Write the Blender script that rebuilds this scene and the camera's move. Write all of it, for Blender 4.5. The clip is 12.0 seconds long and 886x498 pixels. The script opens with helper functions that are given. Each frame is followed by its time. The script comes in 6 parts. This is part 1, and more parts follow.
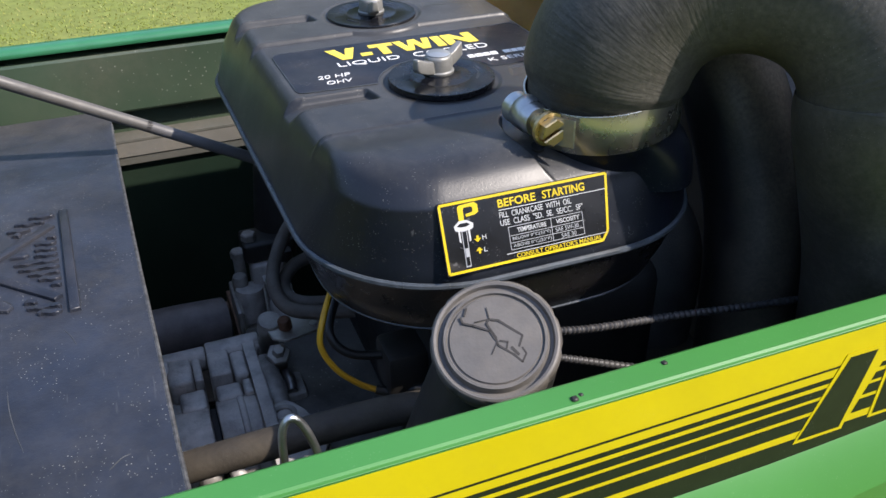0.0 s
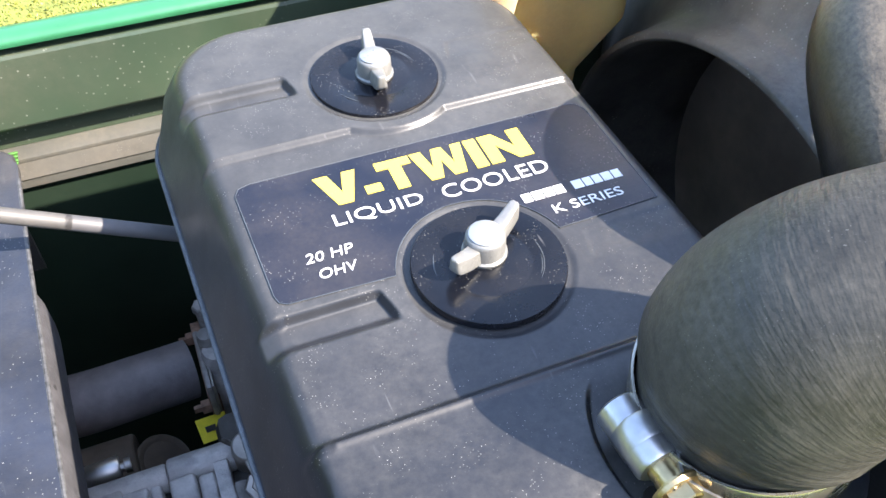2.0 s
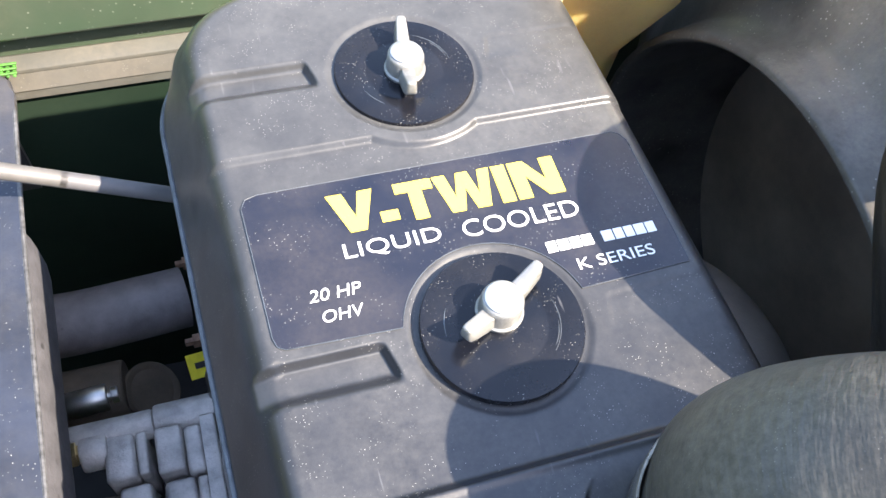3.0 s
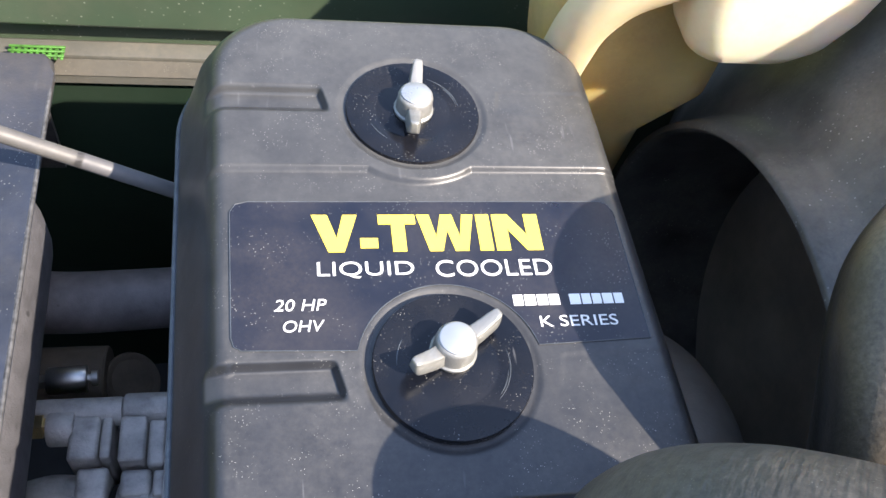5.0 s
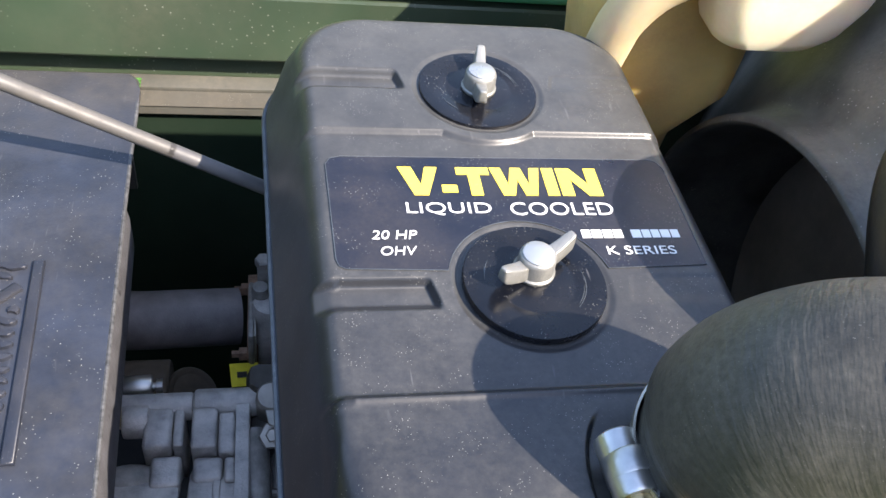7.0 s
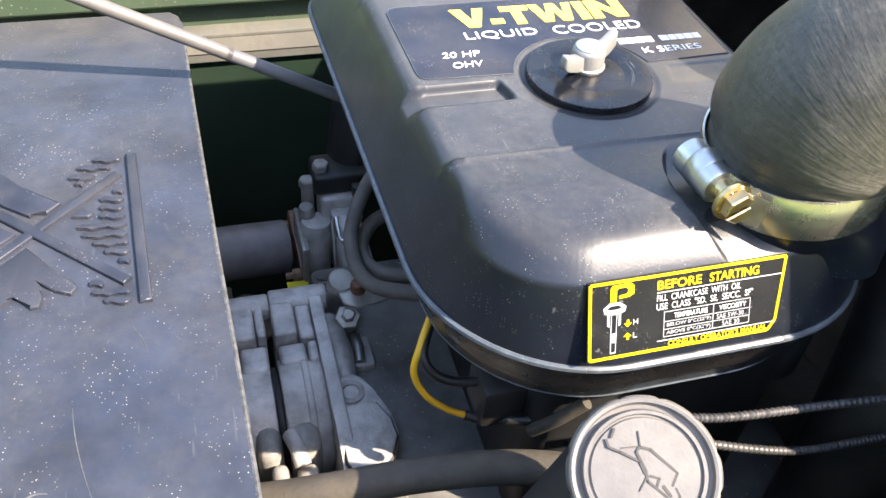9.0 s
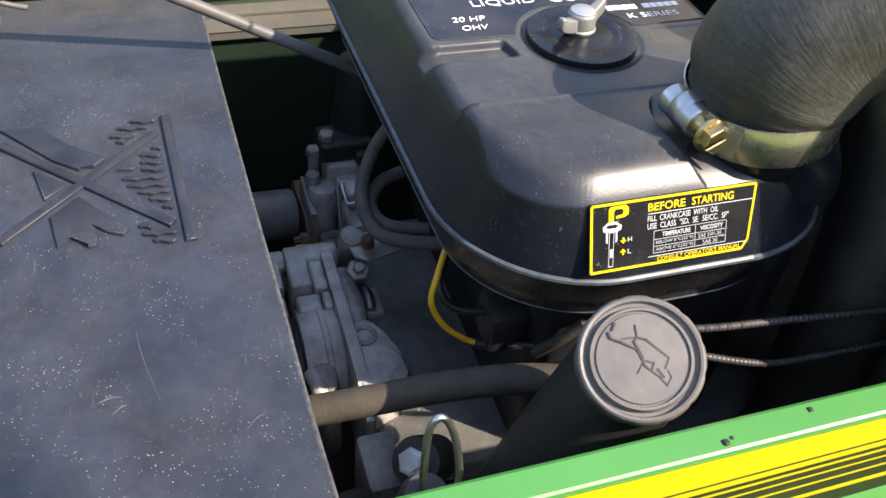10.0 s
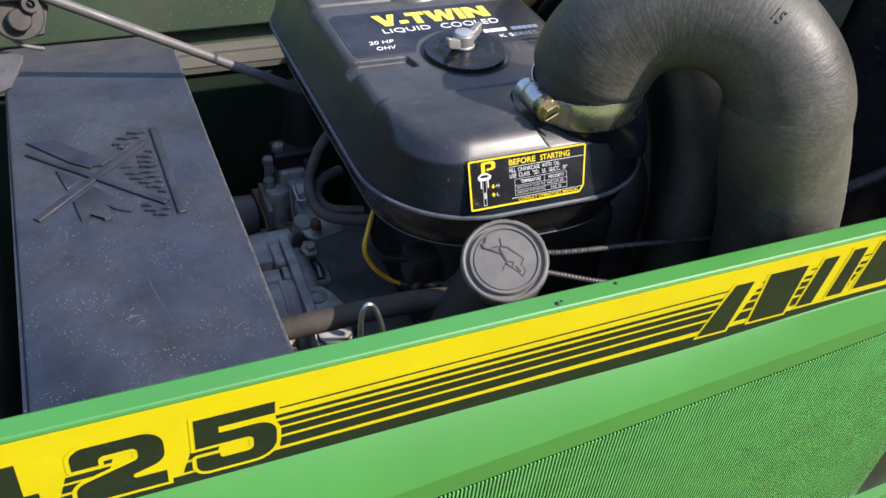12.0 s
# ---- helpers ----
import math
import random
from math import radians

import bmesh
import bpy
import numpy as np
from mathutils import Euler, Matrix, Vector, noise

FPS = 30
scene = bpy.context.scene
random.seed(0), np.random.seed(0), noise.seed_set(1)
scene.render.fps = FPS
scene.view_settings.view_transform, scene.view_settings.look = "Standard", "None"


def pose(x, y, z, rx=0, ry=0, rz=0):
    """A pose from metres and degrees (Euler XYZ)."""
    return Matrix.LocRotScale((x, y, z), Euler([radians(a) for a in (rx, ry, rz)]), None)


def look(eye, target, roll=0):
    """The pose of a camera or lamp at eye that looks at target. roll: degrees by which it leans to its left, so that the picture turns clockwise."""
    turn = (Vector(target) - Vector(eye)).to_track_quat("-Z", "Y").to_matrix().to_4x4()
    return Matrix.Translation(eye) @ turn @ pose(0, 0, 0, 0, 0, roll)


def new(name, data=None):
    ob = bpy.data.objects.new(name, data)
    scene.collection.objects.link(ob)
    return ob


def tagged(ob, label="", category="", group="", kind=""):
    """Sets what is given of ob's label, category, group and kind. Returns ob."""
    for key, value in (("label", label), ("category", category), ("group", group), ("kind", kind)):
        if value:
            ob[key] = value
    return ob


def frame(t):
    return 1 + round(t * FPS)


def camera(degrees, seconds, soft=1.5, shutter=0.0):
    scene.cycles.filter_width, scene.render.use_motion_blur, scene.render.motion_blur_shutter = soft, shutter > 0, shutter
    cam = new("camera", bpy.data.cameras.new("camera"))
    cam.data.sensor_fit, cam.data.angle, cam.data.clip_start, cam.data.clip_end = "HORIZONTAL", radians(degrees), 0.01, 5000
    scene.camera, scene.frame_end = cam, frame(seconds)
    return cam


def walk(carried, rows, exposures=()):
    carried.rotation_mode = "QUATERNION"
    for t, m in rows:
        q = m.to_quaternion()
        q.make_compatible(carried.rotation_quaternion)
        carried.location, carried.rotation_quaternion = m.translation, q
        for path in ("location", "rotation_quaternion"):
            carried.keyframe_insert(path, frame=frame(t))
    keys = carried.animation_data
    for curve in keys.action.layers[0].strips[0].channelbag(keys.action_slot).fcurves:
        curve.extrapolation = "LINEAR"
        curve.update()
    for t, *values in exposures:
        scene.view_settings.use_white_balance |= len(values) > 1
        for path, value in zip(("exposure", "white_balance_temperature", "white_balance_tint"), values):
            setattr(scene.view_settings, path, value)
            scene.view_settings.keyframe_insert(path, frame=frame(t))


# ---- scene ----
cam = camera(55.1, 12.0)
PATH = [
    (0, (-0.1235, -0.3136, 0.9340), (0.1735, 0.4737, 0.3936), -0.76),
    (0.5, (-0.0932, -0.2773, 0.9499), (0.2327, 0.4920, 0.4003), 0.03),
    (1, (-0.0834, -0.2246, 0.9647), (0.2325, 0.5253, 0.3834), -0.12),
    (1.5, (-0.0858, -0.1768, 0.9697), (0.2082, 0.5188, 0.3143), 0.76),
    (2, (-0.0781, -0.1360, 0.9850), (0.1856, 0.4772, 0.2405), 1.60),
    (2.5, (-0.0670, -0.1042, 0.9928), (0.1632, 0.4064, 0.1644), 5.55),
    (3, (-0.0655, -0.0848, 1.0043), (0.1582, 0.4023, 0.1601), 9.70),
    (3.5, (-0.0581, -0.0760, 1.0122), (0.1513, 0.4067, 0.1618), 12.52),
    (5.5, (-0.0512, -0.1052, 1.0087), (0.1446, 0.4787, 0.2209), 14.84),
    (6, (-0.0521, -0.1136, 1.0073), (0.1412, 0.5044, 0.2452), 13.62),
    (6.5, (-0.0647, -0.1310, 1.0026), (0.1325, 0.5059, 0.2572), 13.17),
    (8.5, (-0.1250, -0.2172, 0.9660), (0.0935, 0.4676, 0.2709), 6.72),
    (9, (-0.1331, -0.2278, 0.9617), (0.1069, 0.4518, 0.2685), 5.82),
    (9.5, (-0.1437, -0.2395, 0.9648), (0.1146, 0.4261, 0.2646), 6.50),
    (10, (-0.1615, -0.2652, 0.9705), (0.1106, 0.4051, 0.2801), 6.85),
    (10.5, (-0.1673, -0.2750, 0.9850), (0.1242, 0.3980, 0.3052), 5.47),
    (11, (-0.1763, -0.2823, 0.9924), (0.1308, 0.3955, 0.3244), 5.66),
    (11.5, (-0.1862, -0.3065, 1.0032), (0.1329, 0.3746, 0.3442), 5.60),
    (12, (-0.1888, -0.3786, 1.0199), (0.1428, 0.3074, 0.3723), 6.12),
]
EXPOSURES = tuple((t, e + 0.05, k + 80, 15) for t, e, k in ((0.0, 1.15, 6500), (0.5, 1.47, 6600), (1.0, 1.72, 6700), (1.5, 2.10, 6650), (2.5, 2.73, 6950), (3.5, 2.75, 7100), (5.5, 1.98, 6850),
                                               (6.5, 1.95, 6850), (8.5, 2.74, 7300), (9.0, 2.76, 7300), (9.5, 2.45, 7300), (10.5, 1.42, 7100), (11.0, 1.39, 7000), (11.5, 1.43, 6750), (12.0, 1.36, 6550)))
walk(cam, [(t, look(eye, target, roll)) for t, eye, target, roll in PATH], EXPOSURES)

# ---- light ----
SUN_TO = Vector((0.786, -0.638, 1.0)).normalized()
world = bpy.data.worlds.new("world")
scene.world = world
world.use_nodes = True
wn = world.node_tree
sky = wn.nodes.new("ShaderNodeTexSky")
sky.sky_type = "NISHITA"
sky.sun_disc = False
sky.sun_elevation = math.asin(SUN_TO.z)
sky.sun_rotation = math.atan2(SUN_TO.x, SUN_TO.y)
sky.air_density, sky.dust_density, sky.ozone_density = 1.0, 0.6, 1.0
wn.links.new(sky.outputs["Color"], wn.nodes["Background"].inputs["Color"])
wn.nodes["Background"].inputs["Strength"].default_value = 0.15
sun = new("sun", bpy.data.lights.new("sun", "SUN"))
sun.data.energy, sun.data.angle, sun.data.color = 3.0, radians(0.6), (1.0, 0.94, 0.84)
sun.matrix_basis = look(SUN_TO * 5, (0, 0, 0))


# ---- materials ----
def ramp(nt, src, lo, hi, a=0.0, b=1.0):
    n = nt.nodes.new("ShaderNodeMapRange")
    n.inputs["From Min"].default_value, n.inputs["From Max"].default_value = lo, hi
    n.inputs["To Min"].default_value, n.inputs["To Max"].default_value = a, b
    nt.links.new(src, n.inputs["Value"])
    return n.outputs["Result"]


def noise_out(nt, scale, detail=3.0, rough=0.55, vec=None, kind="noise"):
    if kind == "noise":
        n = nt.nodes.new("ShaderNodeTexNoise")
        n.inputs["Detail"].default_value, n.inputs["Roughness"].default_value = detail, rough
        out = n.outputs["Fac"]
    else:
        n = nt.nodes.new("ShaderNodeTexVoronoi")
        out = n.outputs["Distance"]
    n.inputs["Scale"].default_value = scale
    nt.links.new(vec, n.inputs["Vector"])
    return out


def mix(nt, fac, a, b):
    n = nt.nodes.new("ShaderNodeMix")
    n.data_type = "RGBA"
    for key, value in ((0, fac), (6, a), (7, b)):
        if isinstance(value, (int, float)):
            n.inputs[key].default_value = value
        elif isinstance(value, tuple):
            n.inputs[key].default_value = (*value, 1)
        else:
            nt.links.new(value, n.inputs[key])
    return n.outputs[2]


def times(nt, a, b):
    n = nt.nodes.new("ShaderNodeMath")
    n.operation = "MULTIPLY"
    for key, value in ((0, a), (1, b)):
        if isinstance(value, (int, float)):
            n.inputs[key].default_value = value
        else:
            nt.links.new(value, n.inputs[key])
    return n.outputs[0]


def surface(name, base, rough=0.5, metal=0.0, vary=0.25, vary_scale=60.0, grain=0.05, grain_scale=900.0, specks=0.0, speck_scale=800.0,
            speck_colour=(0.55, 0.53, 0.47), dust=0.0, dust_colour=(0.23, 0.19, 0.14), dust_scale=14.0, dust_range=(0.38, 0.72), dust_light_up=False, stretch=(1, 1, 1),
            spec=0.5, coat=0.0, coat_rough=0.08, rough_vary=0.12, subsurface=0.0, scratches=0.0, relief_scale=0.0, relief=0.0, relief_detail=3.0, flow=None, dirt=None):
    """A painted, plastic, rubber or metal surface with grain, blotches, specks, dust and fine scratches."""
    m = bpy.data.materials.new(name)
    m.use_nodes = True
    nt = m.node_tree
    p = nt.nodes["Principled BSDF"]
    geo = nt.nodes.new("ShaderNodeNewGeometry")
    mp = nt.nodes.new("ShaderNodeMapping")
    mp.inputs["Scale"].default_value = stretch
    nt.links.new(geo.outputs["Position"], mp.inputs["Vector"])
    vec = mp.outputs["Vector"]
    dark = tuple(c * (1 - vary) for c in base)
    light = tuple(min(1, c * (1 + vary)) for c in base)
    blot = noise_out(nt, vary_scale, 4, 0.6, vec)
    colour = mix(nt, ramp(nt, blot, 0.3, 0.7), dark, light)
    rough_socket = ramp(nt, noise_out(nt, vary_scale * 0.6, 5, 0.65, vec), 0.3, 0.7, max(0.03, rough - rough_vary), min(1, rough + rough_vary))
    if dust:
        big = ramp(nt, noise_out(nt, dust_scale, 6, 0.6, vec), *dust_range)
        fine = ramp(nt, noise_out(nt, dust_scale * 22, 3, 0.7, vec), 0.25, 0.75, 0.35, 1.0)
        amount = times(nt, times(nt, big, fine), dust)
        # keeps dust to upward faces, which also paints them lighter than the sides
        if dust_light_up:
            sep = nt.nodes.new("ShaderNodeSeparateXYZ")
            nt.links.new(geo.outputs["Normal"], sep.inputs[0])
            lo_z, hi_z = (0.55, 1.0) if dust_light_up is True else dust_light_up
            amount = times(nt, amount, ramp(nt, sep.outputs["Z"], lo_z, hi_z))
        colour = mix(nt, amount, colour, dust_colour)
        add = nt.nodes.new("ShaderNodeMath")
        add.operation, add.use_clamp = "ADD", True
        nt.links.new(rough_socket, add.inputs[0])
        nt.links.new(times(nt, amount, 0.35), add.inputs[1])
        rough_socket = add.outputs[0]
    if dirt:
        lo, hi, amount, tint = dirt
        split = nt.nodes.new("ShaderNodeSeparateXYZ")
        nt.links.new(geo.outputs["Position"], split.inputs[0])
        smear = ramp(nt, noise_out(nt, 60, 5, 0.7, vec), 0.25, 0.65, 0.35, 1.0)
        colour = mix(nt, times(nt, times(nt, ramp(nt, split.outputs["Y"], lo, hi), smear), amount), colour, tint)
    if specks:
        spots = noise_out(nt, speck_scale, vec=vec, kind="voronoi")
        where = ramp(nt, noise_out(nt, speck_scale * 0.11, 2, 0.5, vec), 0.47, 0.66)
        colour = mix(nt, times(nt, times(nt, ramp(nt, spots, 0.17, 0.10), where), specks), colour, speck_colour)
    if scratches:
        mp2 = nt.nodes.new("ShaderNodeMapping")
        mp2.inputs["Scale"].default_value = (1, 0.12, 1)
        mp2.inputs["Rotation"].default_value = (0.0, 0.0, 0.6)
        nt.links.new(geo.outputs["Position"], mp2.inputs["Vector"])
        lines = noise_out(nt, 520, 1, 0.4, mp2.outputs["Vector"])
        gate = ramp(nt, noise_out(nt, 26, 2, 0.5, vec), 0.5, 0.68)
        colour = mix(nt, times(nt, times(nt, ramp(nt, lines, 0.70, 0.76), gate), scratches), colour, (0.42, 0.42, 0.42))
    nt.links.new(colour, p.inputs["Base Color"])
    nt.links.new(rough_socket, p.inputs["Roughness"])
    p.inputs["Metallic"].default_value = metal
    p.inputs["Specular IOR Level"].default_value = spec
    p.inputs["Coat Weight"].default_value = coat
    p.inputs["Coat Roughness"].default_value = coat_rough
    if subsurface:
        p.inputs["Subsurface Weight"].default_value = subsurface
        p.inputs["Subsurface Radius"].default_value = (0.030, 0.020, 0.010)
        p.inputs["Subsurface Scale"].default_value = 1.0
    last = None
    for scale, strength, dist in ((grain_scale, grain, 0.0006), (relief_scale, relief, 0.002)):
        if strength:
            b = nt.nodes.new("ShaderNodeBump")
            b.inputs["Strength"].default_value, b.inputs["Distance"].default_value = strength, dist
            src = vec
            if flow and scale == relief_scale:
                at = nt.nodes.new("ShaderNodeAttribute")
                at.attribute_name = "flow"
                mf = nt.nodes.new("ShaderNodeMapping")
                mf.inputs["Scale"].default_value = flow
                nt.links.new(at.outputs["Vector"], mf.inputs["Vector"])
                src = mf.outputs["Vector"]
            nt.links.new(noise_out(nt, scale, relief_detail if scale == relief_scale else 3, 0.6, src), b.inputs["Height"])
            if last:
                nt.links.new(last, b.inputs["Normal"])
            last = b.outputs["Normal"]
    if last:
        nt.links.new(last, p.inputs["Normal"])
    return m


M = {}
# real dust, and part of the top's brightness is put into its colour
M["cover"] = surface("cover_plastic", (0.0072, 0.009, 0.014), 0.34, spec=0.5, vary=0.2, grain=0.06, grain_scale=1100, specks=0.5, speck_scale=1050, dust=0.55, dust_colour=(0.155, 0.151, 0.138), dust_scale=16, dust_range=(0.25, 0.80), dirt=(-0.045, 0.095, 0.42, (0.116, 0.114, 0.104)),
                     dust_light_up=(0.72, 1.0), scratches=0.12, rough_vary=0.06)
M["decal"] = surface("decal_film", (0.0075, 0.0095, 0.0185), 0.36, vary=0.1, grain=0.05, specks=0.45, speck_scale=900, dust=0.16, dust_scale=30)
M["bowl"] = surface("bowl_plastic", (0.010, 0.010, 0.012), 0.28, vary=0.2, grain=0.05, specks=0.35, scratches=0.3, dust=0.12, spec=0.3)
M["seam"] = surface("seam_edge", (0.055, 0.065, 0.075), 0.36, vary=0.35, vary_scale=160, specks=0.3)
M["plate"] = surface("plate_paint", (0.004, 0.005, 0.008), 0.24, spec=0.35, vary=0.2, grain=0.05, specks=0.5, speck_scale=1100, dust=0.05, dust_scale=40, scratches=0.3)
M["seal"] = surface("seal_rubber", (0.006, 0.006, 0.007), 0.6)
M["shield"] = surface("shield_plastic", (0.0146, 0.0202, 0.034), 0.38, vary=0.42, vary_scale=34, grain=0.16, grain_scale=800, specks=0.5, speck_scale=640, dirt=(0.130, 0.175, 0.70, (0.085, 0.076, 0.066)),
                      dust=0.24, dust_colour=(0.18, 0.167, 0.145), dust_scale=9, dust_light_up=True, scratches=0.1, spec=0.35)
M["scuff"] = surface("scuffed_plastic", (0.05, 0.053, 0.058), 0.7, vary=0.4, vary_scale=300)
M["emboss"] = surface("emboss_plastic", (0.0175, 0.0215, 0.032), 0.42, vary=0.2, grain=0.1, specks=0.3, speck_scale=700, dust=0.12, dust_scale=40, spec=0.35)
M["worn"] = surface("worn_edge", (0.065, 0.065, 0.065), 0.6, vary=0.6, vary_scale=420)
M["nut"] = surface("cast_zinc", (0.265, 0.265, 0.25), 0.42, metal=0.45, vary=0.10, vary_scale=200, grain=0.25, grain_scale=1200, dust=0.1)
M["nut_cap"] = surface("zinc_cap", (0.4, 0.42, 0.43), 0.34, metal=0.55, vary=0.08, grain=0.06)
M["yellow_ink"] = surface("yellow_ink", (0.93, 0.72, 0.07), 0.46, spec=1.0, vary=0.05, grain=0.02, specks=0.2)
M["white_ink"] = surface("white_ink", (0.78, 0.78, 0.76), 0.45, vary=0.05, grain=0.02)
M["label"] = surface("label_film", (0.012, 0.012, 0.013), 0.22, vary=0.15, grain=0.03, scratches=0.3, specks=0.2)
M["label_yellow"] = surface("label_yellow", (0.62, 0.46, 0.01), 0.35, vary=0.06, grain=0.02)
M["label_white"] = surface("label_white", (0.52, 0.53, 0.53), 0.35, vary=0.06, grain=0.02)
M["label_grey"] = surface("label_grey", (0.36, 0.37, 0.38), 0.4, vary=0.06, grain=0.02)
M["hose"] = surface("hose_rubber", (0.018, 0.0185, 0.017), 0.44, spec=0.4, dust_range=(0.22, 0.62), vary=0.3, vary_scale=45, grain=0.18, grain_scale=700, specks=0.2, speck_scale=900,
                    dust=0.52, dust_colour=(0.235, 0.215, 0.175), dust_scale=20, relief_scale=170, relief=0.15, relief_detail=2.2, flow=(2.3, 0.45, 0.45))
M["hose_scuff"] = surface("scuffed_rubber", (0.075, 0.075, 0.073), 0.8, vary=0.5, vary_scale=500, grain=0.4)
M["band"] = surface("clamp_steel", (0.52, 0.49, 0.41), 0.26, metal=0.9, vary=0.12, grain=0.05, dust=0.18)
M["steel"] = surface("zinc_steel", (0.58, 0.58, 0.57), 0.36, metal=1.0, vary=0.15, vary_scale=120, grain=0.08)
M["dark_steel"] = surface("dull_steel", (0.22, 0.21, 0.20), 0.42, metal=0.9, vary=0.3, vary_scale=110, dust=0.3)
M["brass"] = surface("passivated_screw", (0.60, 0.46, 0.24), 0.32, metal=1.0, vary=0.2, vary_scale=150, dust=0.2)
M["copper_nut"] = surface("rusted_nut", (0.26, 0.16, 0.11), 0.6, metal=0.4, vary=0.4, vary_scale=250)
M["green"] = surface("green_paint", (0.036, 0.19, 0.03), 0.5, vary=0.06, vary_scale=14, grain=0.03, spec=0.6, coat=0.4, coat_rough=0.48, specks=0.12, rough_vary=0.05)
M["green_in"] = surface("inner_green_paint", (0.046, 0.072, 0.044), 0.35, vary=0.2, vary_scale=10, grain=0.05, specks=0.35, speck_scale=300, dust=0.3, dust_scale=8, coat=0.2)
M["green_lip"] = surface("lip_green_paint", (0.03, 0.17, 0.075), 0.4, vary=0.1, coat=0.5)
# darkened green: the shade on the inner panel is put into its colour
M["green_shade"] = surface("shaded_panel_paint", (0.012, 0.026, 0.016), 0.55, spec=0.2, vary=0.2, vary_scale=12, dust=0.03)
M["decal_yellow"] = surface("decal_yellow", (0.56, 0.455, 0.0), 0.4, vary=0.04, grain=0.02, coat=0.1, specks=0.12)
M["decal_dark"] = surface("decal_dark_green", (0.012, 0.018, 0.01), 0.42, vary=0.15, grain=0.02, coat=0.0, specks=0.25, spec=0.2)
M["mesh"] = surface("grille_paint", (0.1, 0.36, 0.1), 0.45, spec=0.6, coat=0.5, coat_rough=0.33, vary=0.12)
M["cap"] = surface("cap_plastic", (0.085, 0.078, 0.072), 0.5, vary=0.15, vary_scale=120, grain=0.2, dust=0.45, dust_colour=(0.24, 0.20, 0.15), dust_scale=60)
M["cap_face"] = surface("cap_face_plastic", (0.112, 0.105, 0.098), 0.45, vary=0.12, vary_scale=150, grain=0.15, dust=0.25, dust_scale=70)
M["cap_groove"] = surface("cap_groove", (0.03, 0.027, 0.024), 0.6)
M["tube"] = surface("filler_plastic", (0.012, 0.012, 0.012), 0.55, vary=0.3, dust=0.05)
M["black"] = surface("black_rubber", (0.010, 0.010, 0.010), 0.5, vary=0.3, dust=0.15)
M["block"] = surface("block_paint", (0.028, 0.027, 0.025), 0.55, vary=0.45, vary_scale=60, grain=0.4, grain_scale=500, dust=0.5, dust_colour=(0.055, 0.05, 0.043), dust_scale=40, specks=0.6)
M["deck"] = surface("oily_deck", (0.075, 0.072, 0.067), 0.5, vary=0.5, vary_scale=50, grain=0.4, grain_scale=500, dust=0.4, dust_colour=(0.17, 0.155, 0.13), dust_scale=45, specks=0.7, speck_scale=330)
M["alu"] = surface("cast_aluminium", (0.47, 0.445, 0.42), 0.5, metal=0.35, vary=0.4, vary_scale=90, grain=0.7, grain_scale=650, dust=0.5, dust_colour=(0.20, 0.18, 0.16), dust_scale=45)
# stained alloy; on the lower casting pads its darkness stands in for shade
M["alu_dark"] = surface("stained_shaded_aluminium", (0.28, 0.265, 0.245), 0.5, metal=0.25, vary=0.35, vary_scale=110, grain=0.45, grain_scale=650, dust=0.5, dust_colour=(0.10, 0.085, 0.07), dust_scale=60)
M["muffler"] = surface("muffler_paint", (0.062, 0.061, 0.067), 0.7, vary=0.25, vary_scale=120, grain=0.4, specks=1.0, speck_scale=110, speck_colour=(0.01, 0.01, 0.011))
M["pipe"] = surface("pipe_paint", (0.155, 0.140, 0.14), 0.5, vary=0.3, vary_scale=70, grain=0.25, specks=0.8, speck_scale=130, speck_colour=(0.03, 0.026, 0.027))
M["brown_hose"] = surface("aged_rubber", (0.036, 0.03, 0.023), 0.75, vary=0.3, vary_scale=120, grain=0.4, grain_scale=600, dust=0.45, dust_colour=(0.1, 0.082, 0.056), dust_scale=70)
M["yellow_wire"] = surface("yellow_insulation", (0.62, 0.32, 0.012), 0.45, vary=0.12, dust=0.2)
M["cream"] = surface("tank_plastic", (0.84, 0.74, 0.52), 0.40, vary=0.08, vary_scale=20, grain=0.12, grain_scale=500, subsurface=0.55, dust=0.35, dust_colour=(0.50, 0.33, 0.14), dust_scale=16)
M["shroud"] = surface("shroud_plastic", (0.07, 0.066, 0.058), 0.42, vary=0.6, vary_scale=34, grain=0.2, dust=0.6, dust_colour=(0.26, 0.23, 0.185), dust_scale=24, specks=0.5, speck_scale=420)
M["tank_low"] = surface("stained_tank_plastic", (0.62, 0.42, 0.15), 0.45, vary=0.15, vary_scale=18, grain=0.12, grain_scale=500, subsurface=0.8, dust=0.5, dust_colour=(0.3, 0.19, 0.08), dust_scale=26)
# darker copy of the tank cream: the rib's partial shade is in its colour
M["tank_rib"] = surface("shaded_tank_plastic", (0.64, 0.52, 0.32), 0.42, vary=0.12, vary_scale=20, grain=0.12, grain_scale=500, subsurface=0.5, dust=0.4, dust_colour=(0.42, 0.27, 0.11), dust_scale=18)
M["tank_crease"] = surface("stained_crease", (0.22, 0.13, 0.05), 0.6, vary=0.3, vary_scale=90)
# near-black: shade behind the grille and in the bay is put into the colour
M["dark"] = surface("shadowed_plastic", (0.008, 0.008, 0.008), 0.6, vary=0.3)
M["rod_grey"] = surface("rod_paint", (0.085, 0.082, 0.077), 0.5, vary=0.15, vary_scale=120, dust=0.3)
M["rod_dark"] = surface("rod_cool_grey", (0.085, 0.085, 0.09), 0.5, vary=0.2, dust=0.3)
M["bracket"] = surface("bracket_steel", (0.024, 0.021, 0.018), 0.7, metal=0.1, vary=0.35, vary_scale=90, dust=0.18)
